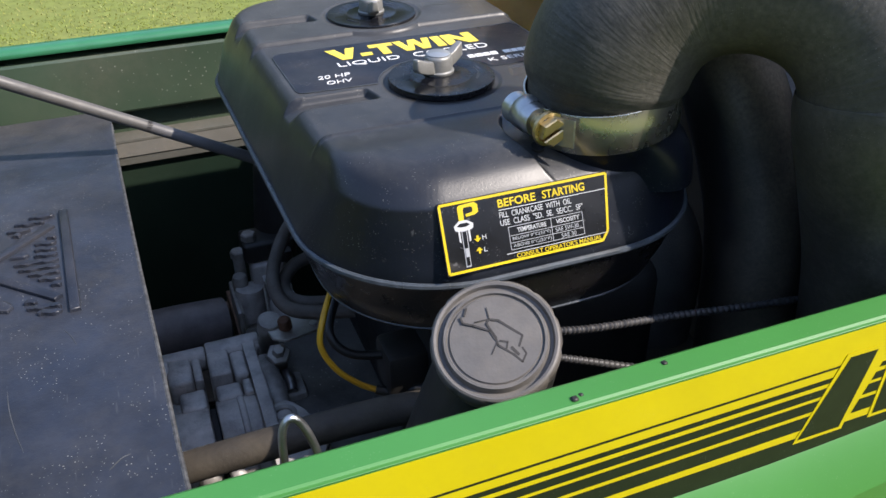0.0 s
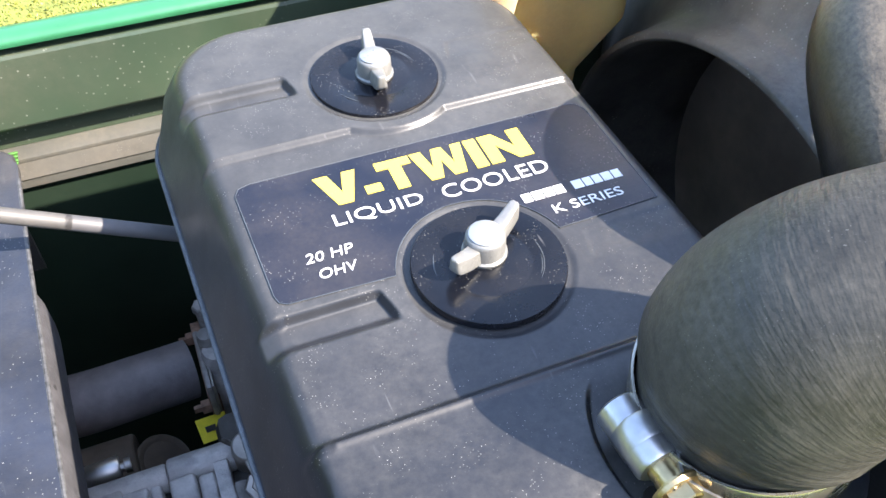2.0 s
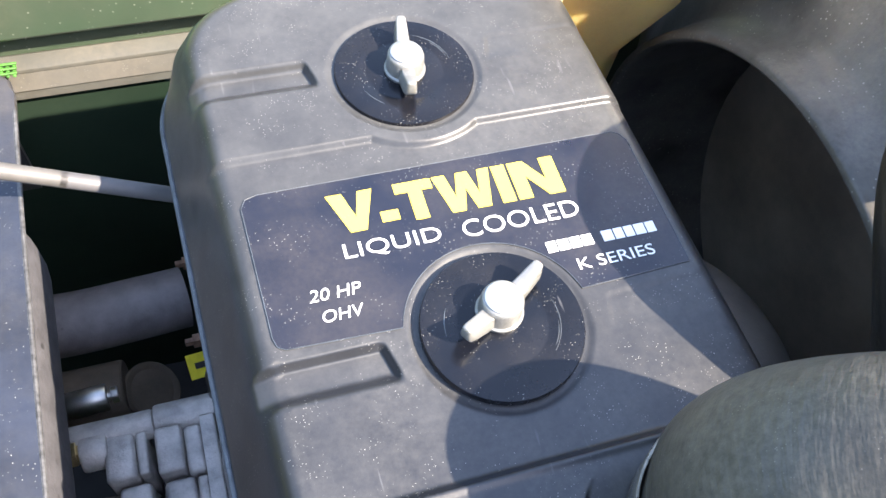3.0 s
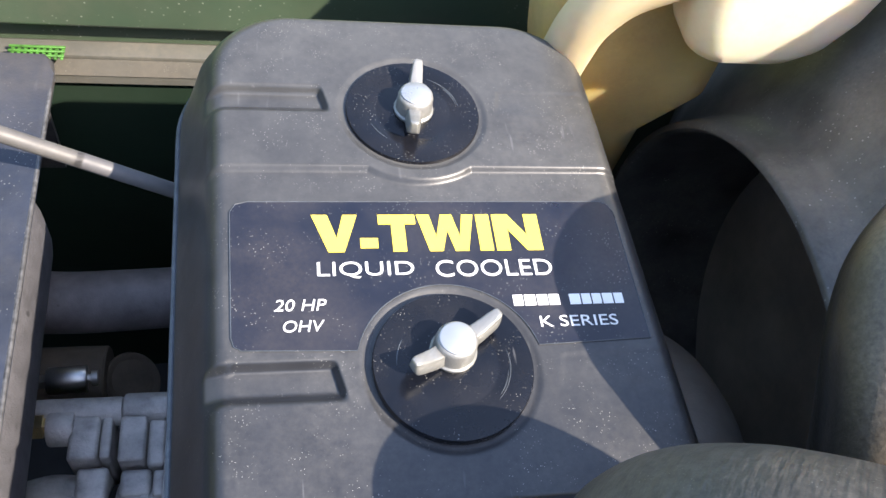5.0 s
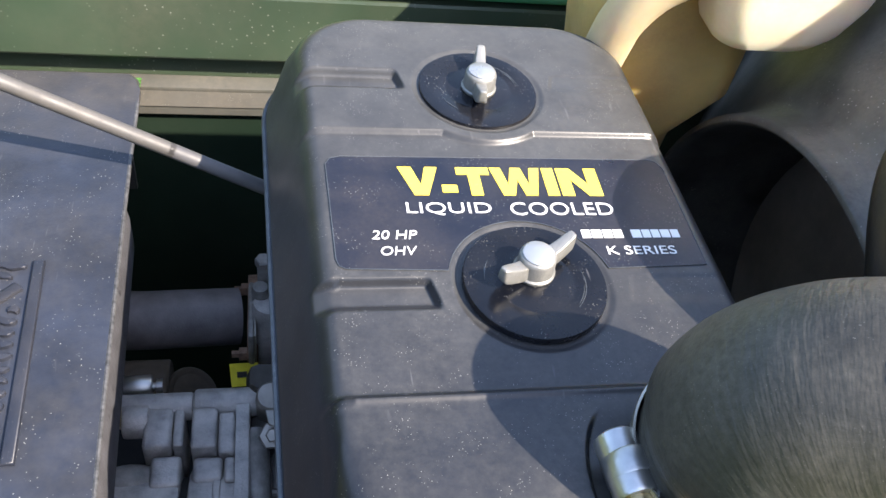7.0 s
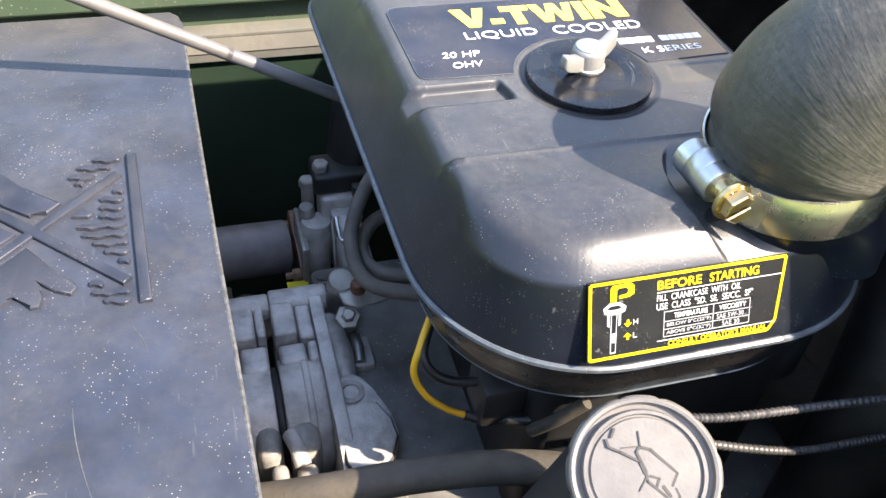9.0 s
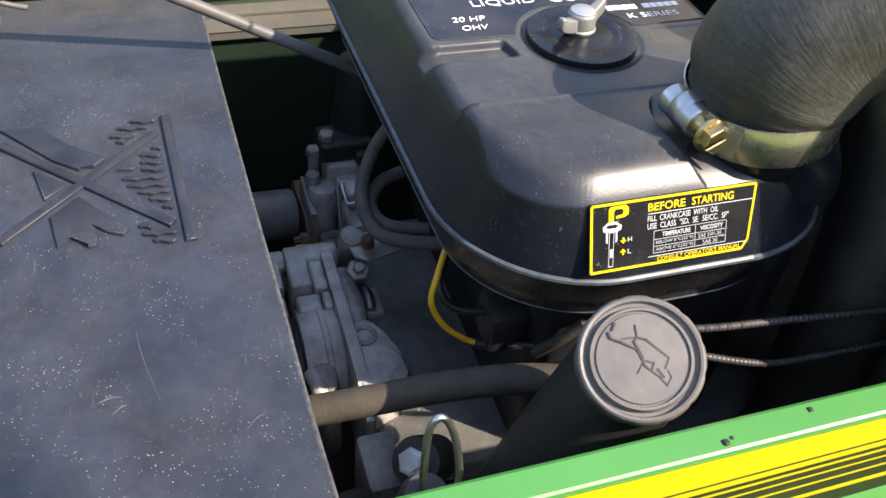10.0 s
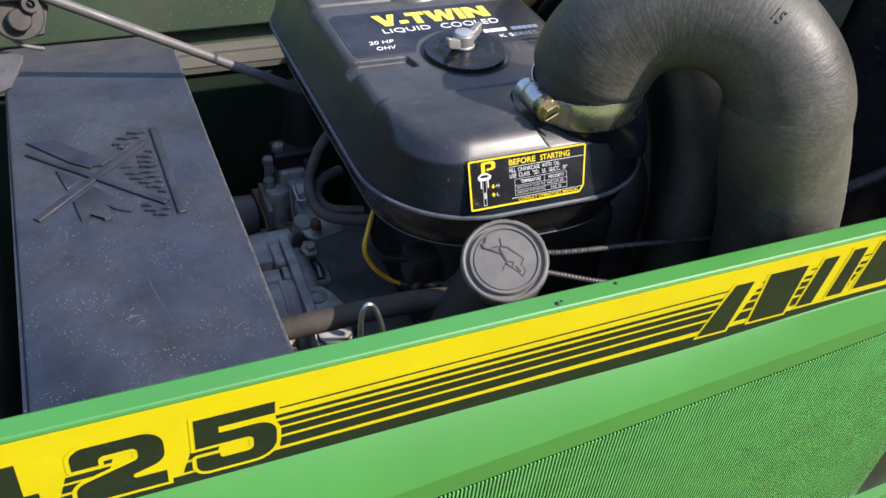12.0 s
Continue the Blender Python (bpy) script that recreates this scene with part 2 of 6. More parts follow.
M["beam"] = surface("beam_paint", (0.075, 0.073, 0.063), 0.55, vary=0.15, vary_scale=40, dust=0.35, specks=0.3)
M["soil"] = surface("lawn_soil", (0.155, 0.19, 0.038), 0.95, vary=0.25, vary_scale=26, grain=0.0, dust=0.4, dust_colour=(0.25, 0.235, 0.08), dust_scale=5)
M["trees"] = surface("unseen_foliage", (0.035, 0.055, 0.022), 0.9, vary=0.6, vary_scale=1.2, grain=0.0, dust=0.5, dust_colour=(0.07, 0.085, 0.03), dust_scale=0.6)
M["tag_yellow"] = surface("tag_yellow", (0.75, 0.62, 0.03), 0.5)


# ---- mesh helpers ----
def obj(name, verts, faces, material, parent=None, label="", smooth=True, angle=40):
    me = bpy.data.meshes.new(name)
    me.from_pydata([tuple(v) for v in verts], [], [tuple(int(i) for i in f) for f in faces])
    me.update()
    return finish(name, me, material, parent, label, smooth, angle)


def finish(name, me, material, parent=None, label="", smooth=True, angle=40):
    bm = bmesh.new()
    bm.from_mesh(me)
    bmesh.ops.recalc_face_normals(bm, faces=bm.faces)
    if smooth:
        for f in bm.faces:
            f.smooth = True
        for e in bm.edges:
            if len(e.link_faces) == 2 and e.calc_face_angle(0) > radians(angle):
                e.smooth = False
    bm.to_mesh(me)
    bm.free()
    me.materials.append(M[material] if isinstance(material, str) else material)
    ob = new(name, me)
    if parent is not None:
        ob.parent = parent
        ob.matrix_parent_inverse = Matrix.Translation(-base_of(parent)) if parent.name in BASES else Matrix()
    if label:
        tagged(ob, label)
    return ob


def flow_attribute(ob, segs, radius, path_len):
    """Stores place along and round a pipe for materials that follow it."""
    me = ob.data
    n = len(me.vertices) // segs
    data = np.zeros((len(me.vertices), 3), dtype=np.float32)
    for i in range(len(me.vertices)):
        a = 2 * math.pi * (i % segs) / segs
        data[i] = (path_len * (i // segs) / max(1, n - 1), radius * math.cos(a), radius * math.sin(a))
    at = me.attributes.new("flow", "FLOAT_VECTOR", "POINT")
    at.data.foreach_set("vector", data.ravel())


BASES = {}


def base_of(ob):
    total = Vector((0, 0, 0))
    while ob is not None:
        total += BASES.get(ob.name, Vector((0, 0, 0)))
        ob = ob.parent
    return total


def thing(name, at, label, category, group="", kind=""):
    ob = new(name)
    ob.empty_display_size = 0.02
    ob.location = at
    BASES[ob.name] = Vector(at)
    return tagged(ob, label, category, group, kind)


def part(name, bm, material, parent, label="", smooth=True, angle=40):
    me = bpy.data.meshes.new(name)
    bm.to_mesh(me)
    bm.free()
    return finish(name, me, material, parent, label, smooth, angle)


def smooth_path(pts, n=10):
    pts = [Vector(p) for p in pts]
    out = []
    for i in range(len(pts) - 1):
        p0, p1, p2, p3 = pts[max(i - 1, 0)], pts[i], pts[i + 1], pts[min(i + 2, len(pts) - 1)]
        for k in range(n):
            t = k / n
            out.append(0.5 * (2 * p1 + (p2 - p0) * t + (2 * p0 - 5 * p1 + 4 * p2 - p3) * t * t + (3 * p1 - p0 - 3 * p2 + p3) * t ** 3))
    return out + [pts[-1]]


def tube(pts, radius, segs=16, n=10, smooth=True, caps=True, ripple=None):
    """Vertices and faces of a pipe along points; radius is a number or a function of 0..1 along it."""
    path = smooth_path(pts, n) if smooth else [Vector(p) for p in pts]
    verts, faces = [], []
    up = None
    for i, p in enumerate(path):
        d = (path[min(i + 1, len(path) - 1)] - path[max(i - 1, 0)]).normalized()
        if up is None:
            up = d.orthogonal().normalized()
        up = (up - d * up.dot(d)).normalized()
        side = d.cross(up)
        s = i / (len(path) - 1)
        r = radius(s) if callable(radius) else radius
        for k in range(segs):
            a = 2 * math.pi * k / segs
            rr = r * (1 + (ripple(s, a) if ripple else 0))
            verts.append(p + (up * math.cos(a) + side * math.sin(a)) * rr)
    for i in range(len(path) - 1):
        for k in range(segs):
            a, b = i * segs + k, i * segs + (k + 1) % segs
            faces.append((a, b, b + segs, a + segs))
    if caps:
        faces.append(tuple(range(segs)))
        faces.append(tuple(range(len(verts) - segs, len(verts))))
    return verts, faces


def lathe(profile, at, axis, segs=48, wave=None):
    """Turns (radius, height) pairs about an axis through a point."""
    axis = Vector(axis).normalized()
    q = axis.to_track_quat("Z", "Y")
    verts, faces = [], []
    for r, h in profile:
        for k in range(segs):
            a = 2 * math.pi * k / segs
            rr = r + (wave(a) if wave and r > 0 else 0)
            verts.append(Vector(at) + q @ Vector((rr * math.cos(a), rr * math.sin(a), h)))
    for i in range(len(profile) - 1):
        for k in range(segs):
            a, b = i * segs + k, i * segs + (k + 1) % segs
            faces.append((a, b, b + segs, a + segs))
    return verts, faces


def box_bm(lo, hi, bevel=0.002, segs=2, m=None):
    bm = bmesh.new()
    bmesh.ops.create_cube(bm, size=1)
    lo, hi = Vector(lo), Vector(hi)
    for v in bm.verts:
        v.co = Vector((lo[i] + (v.co[i] + 0.5) * (hi[i] - lo[i]) for i in range(3)))
    if bevel:
        bmesh.ops.bevel(bm, geom=list(bm.edges), offset=bevel, segments=segs, affect="EDGES", profile=0.5)
    if m is not None:
        bmesh.ops.transform(bm, matrix=m, verts=bm.verts)
    return bm


def prism_bm(poly, z0, z1, bevel=0.0, m=None, segs=1):
    """A flat polygon in x and y made thick from z0 to z1, its top edge bevelled."""
    bm = bmesh.new()
    low = [bm.verts.new((x, y, z0)) for x, y in poly]
    top = [bm.verts.new((x, y, z1)) for x, y in poly]
    bm.faces.new(low[::-1])
    bm.faces.new(top)
    n = len(poly)
    for i in range(n):
        bm.faces.new((low[i], low[(i + 1) % n], top[(i + 1) % n], top[i]))
    if bevel:
        edges = [e for e in bm.edges if e.verts[0] in top and e.verts[1] in top]
        bmesh.ops.bevel(bm, geom=edges, offset=bevel, segments=segs, affect="EDGES", profile=0.5)
    if m is not None:
        bmesh.ops.transform(bm, matrix=m, verts=bm.verts)
    return bm


def bar_poly(a, b, w, round_end=0.0):
    a, b = Vector(a), Vector(b)
    d = (b - a).normalized()
    s = Vector((-d.y, d.x)) * (w / 2)
    if not round_end:
        return [a - s, b - s, b + s, a + s]
    out = []
    for c, ang0 in ((b, -90), (a, 90)):
        for k in range(7):
            t = radians(ang0 + 30 * k)
            out.append(c + d * math.cos(t) * w / 2 + s * math.sin(t))
    return out


def wavy_poly(a, b, w, waves, amp):
    a, b = Vector(a), Vector(b)
    d = (b - a)
    s = Vector((-d.y, d.x)).normalized()
    upper, lower = [], []
    for k in range(17):
        t = k / 16
        c = a + d * t + s * amp * math.sin(t * waves * 2 * math.pi)
        ww = w / 2 * min(1, math.sin(math.pi * min(max(t, 0.0), 1.0)) * 3 + 0.25)
        upper.append(c + s * ww)
        lower.append(c - s * ww)
    return lower + upper[::-1]


def rounded_rect(x0, x1, y0, y1, radius, n=8):
    out = []
    ra, rb, rc, rd = radius if isinstance(radius, tuple) else (radius,) * 4
    for cx, cy, a0, r in ((x1 - ra, y0 + ra, -90, ra), (x1 - rb, y1 - rb, 0, rb), (x0 + rc, y1 - rc, 90, rc), (x0 + rd, y0 + rd, 180, rd)):
        for k in range(n + 1):
            a = radians(a0 + 90 * k / n)
            out.append((cx + r * math.cos(a), cy + r * math.sin(a)))
    return out


def frame_m(origin, xdir, ydir):
    x = Vector(xdir).normalized()
    z = x.cross(Vector(ydir)).normalized()
    y = z.cross(x)
    m = Matrix((x, y, z)).transposed().to_4x4()
    m.translation = Vector(origin)
    return m


def text_part(name, words, box, m, material, parent, label="", offset=0.0, shear=0.0, depth=0.0002, lift=0.0):
    """Words of the built-in font, fitted to the box (x0, y0, x1, y1) of the plane m."""
    cu = bpy.data.curves.new(name, "FONT")
    cu.body, cu.size, cu.offset, cu.shear, cu.extrude = words, 1.0, offset, shear, 0.01
    cu.resolution_u = 4
    tmp = bpy.data.objects.new("tmp", cu)
    scene.collection.objects.link(tmp)
    bpy.context.view_layer.update()
    me = bpy.data.meshes.new_from_object(tmp.evaluated_get(bpy.context.evaluated_depsgraph_get()))
    bpy.data.objects.remove(tmp)
    bpy.data.curves.remove(cu)
    co = np.array([v.co[:] for v in me.vertices])
    lo, hi = co.min(0), co.max(0)
    x0, y0, x1, y1 = box
    for v in me.vertices:
        x = x0 + (v.co.x - lo[0]) / (hi[0] - lo[0]) * (x1 - x0)
        y = y0 + (v.co.y - lo[1]) / (hi[1] - lo[1]) * (y1 - y0)
        z = lift + (depth if v.co.z > 0 else 0.0)
        v.co = m @ Vector((x, y, z))
    me.name = name
    return finish(name, me, material, parent, label, smooth=False)


# ---- setting: lawn ----
def make_ground():
    v, f = [], []
    n = 40
    for i in range(n + 1):
        for j in range(n + 1):
            x, y = -60 + 120 * i / n, -60 + 120 * j / n
            v.append((x, y, 0.0))
    for i in range(n):
        for j in range(n):
            a = i * (n + 1) + j
            f.append((a, a + n + 1, a + n + 2, a + 1))
    tagged(obj("ground", v, f, "soil"), "mown sunlit lawn reaching to the horizon", "lawn", kind="structure")


def make_unseen_belt():
    """Plain unseen belt of trees and hedge round the lawn, added to darken reflections."""
    v, f = [], []
    n = 180
    for k in range(n):
        a = 2 * math.pi * k / n
        r = 15 + 1.5 * noise.noise((math.cos(a) * 3, math.sin(a) * 3, 1.0))
        h = 6.6 + 2.0 * noise.noise((math.cos(a) * 4, math.sin(a) * 4, 5.0)) + 0.9 * noise.noise((math.cos(a) * 17, math.sin(a) * 17, 2.0))
        for t, z in ((1.0, -0.05), (1.0, h * 0.6), (1.03, h * 0.9), (1.08, h)):
            v.append((math.cos(a) * r * t, math.sin(a) * r * t, z))
    for k in range(n):
        for j in range(3):
            a, b = k * 4 + j, (k + 1) % n * 4 + j
            f.append((a, b, b + 1, a + 1))
    tagged(obj("backdrop", v, f, "trees"), "unseen dark green tree belt added to darken reflections", "trees", kind="structure")


def grass_material():
    m = bpy.data.materials.new("grass_blades")
    m.use_nodes = True
    nt = m.node_tree
    p = nt.nodes["Principled BSDF"]
    geo = nt.nodes.new("ShaderNodeNewGeometry")
    patch = ramp(nt, noise_out(nt, 3.2, 4, 0.6, geo.outputs["Position"]), 0.36, 0.64)
    fresh = mix(nt, geo.outputs["Random Per Island"], (0.180, 0.235, 0.026), (0.215, 0.262, 0.033))
    straw = mix(nt, geo.outputs["Random Per Island"], (0.285, 0.265, 0.078), (0.23, 0.248, 0.046))
    nt.links.new(mix(nt, patch, fresh, straw), p.inputs["Base Color"])
    p.inputs["Roughness"].default_value = 0.55
    p.inputs["Subsurface Weight"].default_value = 0.0
    return m


def make_grass():
    M["grass"] = grass_material()
    rng = random.Random(4)
    v, f = [], []
    for k in range(90000):
        x = rng.gauss(0.1, 0.95)
        y = 0.42 + abs(rng.gauss(0.0, 1.35))
        h = rng.uniform(0.003, 0.009)
        a = rng.uniform(0, 2 * math.pi)
        lean = rng.uniform(0.4, 1.6) * h
        b = rng.uniform(0, 2 * math.pi)
        w = rng.uniform(0.0012, 0.0026)
        dx, dy = math.cos(a) * w, math.sin(a) * w
        lx, ly = math.cos(b) * lean, math.sin(b) * lean
        i = len(v)
        v += [(x - dx, y - dy, 0), (x + dx, y + dy, 0), (x + lx * 0.35 - dx * 0.8, y + ly * 0.35 - dy * 0.8, h * 0.6),
              (x + lx * 0.35 + dx * 0.8, y + ly * 0.35 + dy * 0.8, h * 0.6), (x + lx, y + ly, h)]
        f += [(i, i + 1, i + 3, i + 2), (i + 2, i + 3, i + 4)]
    me = bpy.data.meshes.new("grass")
    me.from_pydata(v, [], f)
    me.materials.append(M["grass"])
    tagged(new("grass", me), "short yellow-green grass blades with dry patches", "grass", kind="stuff")


# ---- air cleaner ----
XC, ZT = -0.003, 0.800
FRONT_D, REAR_D = (-0.0028, 0.0055), (-0.0048, 0.1000)


def sstep(v, a, b):
    t = min(1.0, max(0.0, (v - a) / (b - a)))
    return t * t * (3 - 2 * t)


def cover_relief(x, y):
    """Height of the cover's top above its lettered plane."""
    e = 0.0011
    df = math.hypot(x - FRONT_D[0], y - FRONT_D[1])
    dr = math.hypot(x - REAR_D[0], y - REAR_D[1])
    h = 0.0018 * max(sstep(y, 0.0745, 0.0745 + 2 * e), 1 - sstep(dr, 0.0285, 0.0285 + 2 * e))
    h += 0.0020 * (1 - sstep(y, -0.0345, -0.0345 + 3 * e)) + 0.0026 * sstep(-y, 0.034, 0.062) + 0.0007 * math.exp(-((y + 0.0345) / 0.0011) ** 2)
    for y0, y1, cx, gap in ((0.0985, 0.1112, REAR_D[0], 0.0270), (-0.0040, 0.0095, FRONT_D[0], 0.0285)):
        inside = sstep(y, y0, y0 + 5 * e) * (1 - sstep(y, y1 - 2 * e, y1))
        inside *= sstep(abs(x - cx) - 0.25 * (y - y0), gap, gap + 2 * e)
        h -= (0.0032 if x < cx else 0.0003) * inside
    h -= 0.0007 * (1 - sstep(df, 0.0236, 0.0262)) + 0.0008 * (1 - sstep(dr, 0.0232, 0.0258))
    dh = math.hypot(x - 0.0335, y + 0.063)
    h -= 0.0030 * (1 - sstep(dh, 0.0355, 0.0375)) * sstep(-y, 0.0380, 0.0540) * (1 - sstep(x, 0.012, 0.034))
    return h


def outline(hw, yf, yr, r, n):
    """Points at even steps round a rounded rectangle about the cover's middle."""
    rr = max(0.026, r - 0.012)
    raw = rounded_rect(XC - hw, XC + hw, yf, yr, (r, rr, rr, r), 24)
    raw.append(raw[0])
    length = [0.0]
    for a, b in zip(raw, raw[1:]):
        length.append(length[-1] + math.hypot(b[0] - a[0], b[1] - a[1]))
    out, j = [], 0
    for k in range(n):
        s = length[-1] * k / n
        while length[j + 1] < s:
            j += 1
        t = (s - length[j]) / max(1e-9, length[j + 1] - length[j])
        out.append((raw[j][0] + (raw[j + 1][0] - raw[j][0]) * t, raw[j][1] + (raw[j + 1][1] - raw[j][1]) * t))
    return out


def make_air_cleaner():
    root = thing("air_cleaner", (XC, 0.03, 0.735), "black plastic air cleaner housing with lettered ribbed cover", "air cleaner")
    seam = (0.0788, -0.0965, 0.1585, 0.054)
    shell = ((0.0, 0.769), (0.0008, 0.7715), (0.004, 0.7785), (0.0080, 0.7880), (0.0105, 0.7935), (0.0118, 0.7957), (0.0132, 0.7975),
             (0.0147, 0.7988), (0.0165, 0.7997), (0.0190, 0.8000))
    def lean(x, y):
        """The plan is a little skewed against the lettering."""
        return x - 0.028 * (y - 0.035)
    def ring_at(d, n):
        front = d + 1.6 * max(0.0, d - 0.0105)
        return [(lean(x, y), y) for x, y in outline(seam[0] - d, seam[1] + front, seam[2] - 0.9 * d, max(0.031, seam[3] - 2.2 * d), n)]
    shell = [(p.x, p.y) for p in smooth_path([(d, z, 0) for d, z in shell], 5)]
    n = 1500
    v, f = [], []
    for d, z in shell:
        for x, y in ring_at(d, n):
            fade = sstep(z, 0.7915, 0.8000)
            v.append((x, y, z + cover_relief(x, y) * fade))
    inner = ring_at(0.0190, n)
    rings = 150
    for k in range(1, rings + 1):
        t = 1 - k / rings
        for x, y in inner:
            cy = min(max(y, 0.0), 0.075)
            px, py = XC + (x - XC) * t, cy + (y - cy) * t if not 0.0 < y < 0.075 else y
            v.append((px, py, 0.8 + cover_relief(px, py)))
    rows = len(shell) + rings
    for i in range(rows - 1):
        for k in range(n):
            a, b = i * n + k, i * n + (k + 1) % n
            f.append((a, b, b + n, a + n))
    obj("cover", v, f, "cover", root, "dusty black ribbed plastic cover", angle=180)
    # bowl below the seam
    v, f = [], []
    levels = ((-0.0005, 0.7672), (0.0006, 0.7655), (0.004, 0.754), (0.0075, 0.744), (0.012, 0.7400), (0.05, 0.7390))
    m2 = 200
    for d, z in levels:
        v += [(lean(x, y), y, z) for x, y in outline(seam[0] - d, seam[1] + d, seam[2] - d, max(0.012, seam[3] - 0.5 * d), m2)]
    for i in range(len(levels) - 1):
        for k in range(m2):
            a, b = i * m2 + k, i * m2 + (k + 1) % m2
            f.append((a, b, b + m2, a + m2))
    f.append(tuple(range(len(v) - m2, len(v))))
    obj("bowl", v, f, "bowl", root, "glossy black lower bowl")
    # the neck flares out to the front corner of the cover
    v, f = [], []
    prof = ((0.0270, 0.0, 0.8055), (0.0270, 0.0010, 0.8040), (0.0266, 0.0034, 0.8022), (0.0258, 0.0062, 0.7998), (0.0240, 0.0100, 0.7962), (0.0228, 0.0126, 0.7915), (0.0220, 0.0140, 0.7850))
    for r, flare, z in prof:
        for k in range(96):
            a = 2 * math.pi * k / 96
            rr = r + flare * sstep(math.cos(a + radians(10)), 0.2, 0.8)
            v.append((HOSE_A.x + rr * math.cos(a), HOSE_A.y + rr * math.sin(a), z))
    for i in range(len(prof) - 1):
        f += [(i * 96 + k, i * 96 + (k + 1) % 96, (i + 1) * 96 + (k + 1) % 96, (i + 1) * 96 + k) for k in range(96)]
    f.append(tuple(range(96)))
    obj("outlet_neck", v, f, "cover", root, "round outlet neck")
    ring = [Vector((lean(x, y), y, 0.7682)) for x, y in outline(seam[0] + 0.0002, seam[1] - 0.0002, seam[2] + 0.0002, seam[3], 160)]
    v, f = tube(ring + [ring[0]], 0.0013, 8, smooth=False, caps=False)
    obj("seam_rim", v, f, "seam", root, "scuffed grey seam edge")
    ring = [Vector((lean(x, y), y, 0.7430)) for x, y in outline(seam[0] - 0.0080, seam[1] + 0.0080, seam[2] - 0.0080, seam[3] - 0.003, 120)]
    v, f = tube(ring + [ring[0]], 0.0006, 6, smooth=False, caps=False)
    obj("bowl_rim", v, f, "seam", root, "thin scuffed lower edge")
    v, f = lathe([(0.0, 0.0), (0.0021, 0.0), (0.0024, 0.0002), (0.0024, -0.0008), (0.0, -0.0008)], (0.0025, -0.0745, 0.8038), (0, -0.30, 1), 20)
    obj("vent_hole", v, f, "seal", root, "small dark hole")
    # lettered film
    # the film bends round the front knob
    lower = [(0.0268 * math.cos(a) + FRONT_D[0], 0.0268 * math.sin(a) + FRONT_D[1]) for a in [radians(167 - 154 * k / 24) for k in range(25)]]
    film = [(-0.0630, 0.0165), (-0.0622, 0.0138), (-0.0600, 0.0126)] + lower + [(0.0578, 0.0126), (0.0572, 0.0585)]
    film += [(0.0555, 0.0618), (0.0530, 0.0630), (-0.0590, 0.0630), (-0.0626, 0.0620), (-0.0642, 0.0590)]
    bm = prism_bm(film, 0.8001, 0.80025)
    sheet = part("film", bm, "decal", root, "dark blue-black lettered film", smooth=False)
    edge = [Vector((x, y, 0.80026)) for x, y in film]
    v, f = tube(edge + [edge[0]], 0.00016, 6, smooth=False, caps=False)
    obj("film_edge", v, f, "seam", sheet, "thin pale film edge")
    m = Matrix.Translation((0, 0, 0.80027))
    # heavy headline letters, drawn as plain outlines
    y0, y1 = 0.0442, 0.0578
    def glyph(poly, x0, x1, slot, col="yellow_ink"):
        pts = [(x0 + (x1 - x0) * a, y0 + (y1 - y0) * b) for a, b in poly]
        part("letter", prism_bm(pts, 0, 0.0002, m=m), col, sheet, "yellow headline letter" if slot == 0 else "", smooth=False)
    V = [(0, 1), (0.36, 1), (0.56, 0.36), (0.72, 1), (1.05, 1), (0.72, 0), (0.36, 0)]
    T = [(0, 1), (1, 1), (1, 0.74), (0.70, 0.74), (0.70, 0), (0.34, 0), (0.34, 0.74), (0, 0.74)]
    W = [(0, 1), (0.22, 1), (0.31, 0.38), (0.42, 1), (0.62, 1), (0.72, 0.38), (0.80, 1), (1.0, 1), (0.84, 0), (0.61, 0), (0.51, 0.56), (0.40, 0), (0.17, 0)]
    I = [(0, 1), (1, 1), (1, 0), (0, 0)]
    N = [(0, 1), (0.34, 1), (0.70, 0.42), (0.70, 1), (1, 1), (1, 0), (0.66, 0), (0.30, 0.58), (0.30, 0), (0, 0)]
    glyph(V, -0.0402, -0.0270, 0)
    glyph([(0, 0.36), (1, 0.36), (1, 0.10), (0, 0.10)], -0.0258, -0.0205, 1)
    glyph(T, -0.0200, -0.0085, 2)
    glyph(W, -0.0080, 0.0100, 3)
    glyph(I, 0.0108, 0.0150, 4)
    glyph(N, 0.0160, 0.0308, 5)
    for words, box in (("LIQUID", (-0.0390, 0.0350, -0.0105, 0.0407)), ("COOLED", (-0.0040, 0.0350, 0.0322, 0.0408)),
                       ("20 HP", (-0.0514, 0.0245, -0.0368, 0.0282)), ("OHV", (-0.0490, 0.0178, -0.0376, 0.0214)),
                       ("K SERIES", (0.0250, 0.0172, 0.0490, 0.0208))):
        text_part("lettering", words, box, m, "white_ink", sheet, "white printed words", offset=-0.004, shear=0.18 if words in ("20 HP", "OHV") else 0.0)
    x = 0.0180
    for w in (0.0030, 0.0034, 0.0032, 0.0032, 0, 0.0034, 0.0028, 0.0028, 0.0032, 0.0028):
        if w:
            part("maker_bar", prism_bm([(x, 0.0245), (x + w, 0.0245), (x + w, 0.0281), (x, 0.0281)], 0, 0.0002, m=m), "white_ink", sheet, "", smooth=False)
        x += (w or 0.0022) + 0.0005
    return root


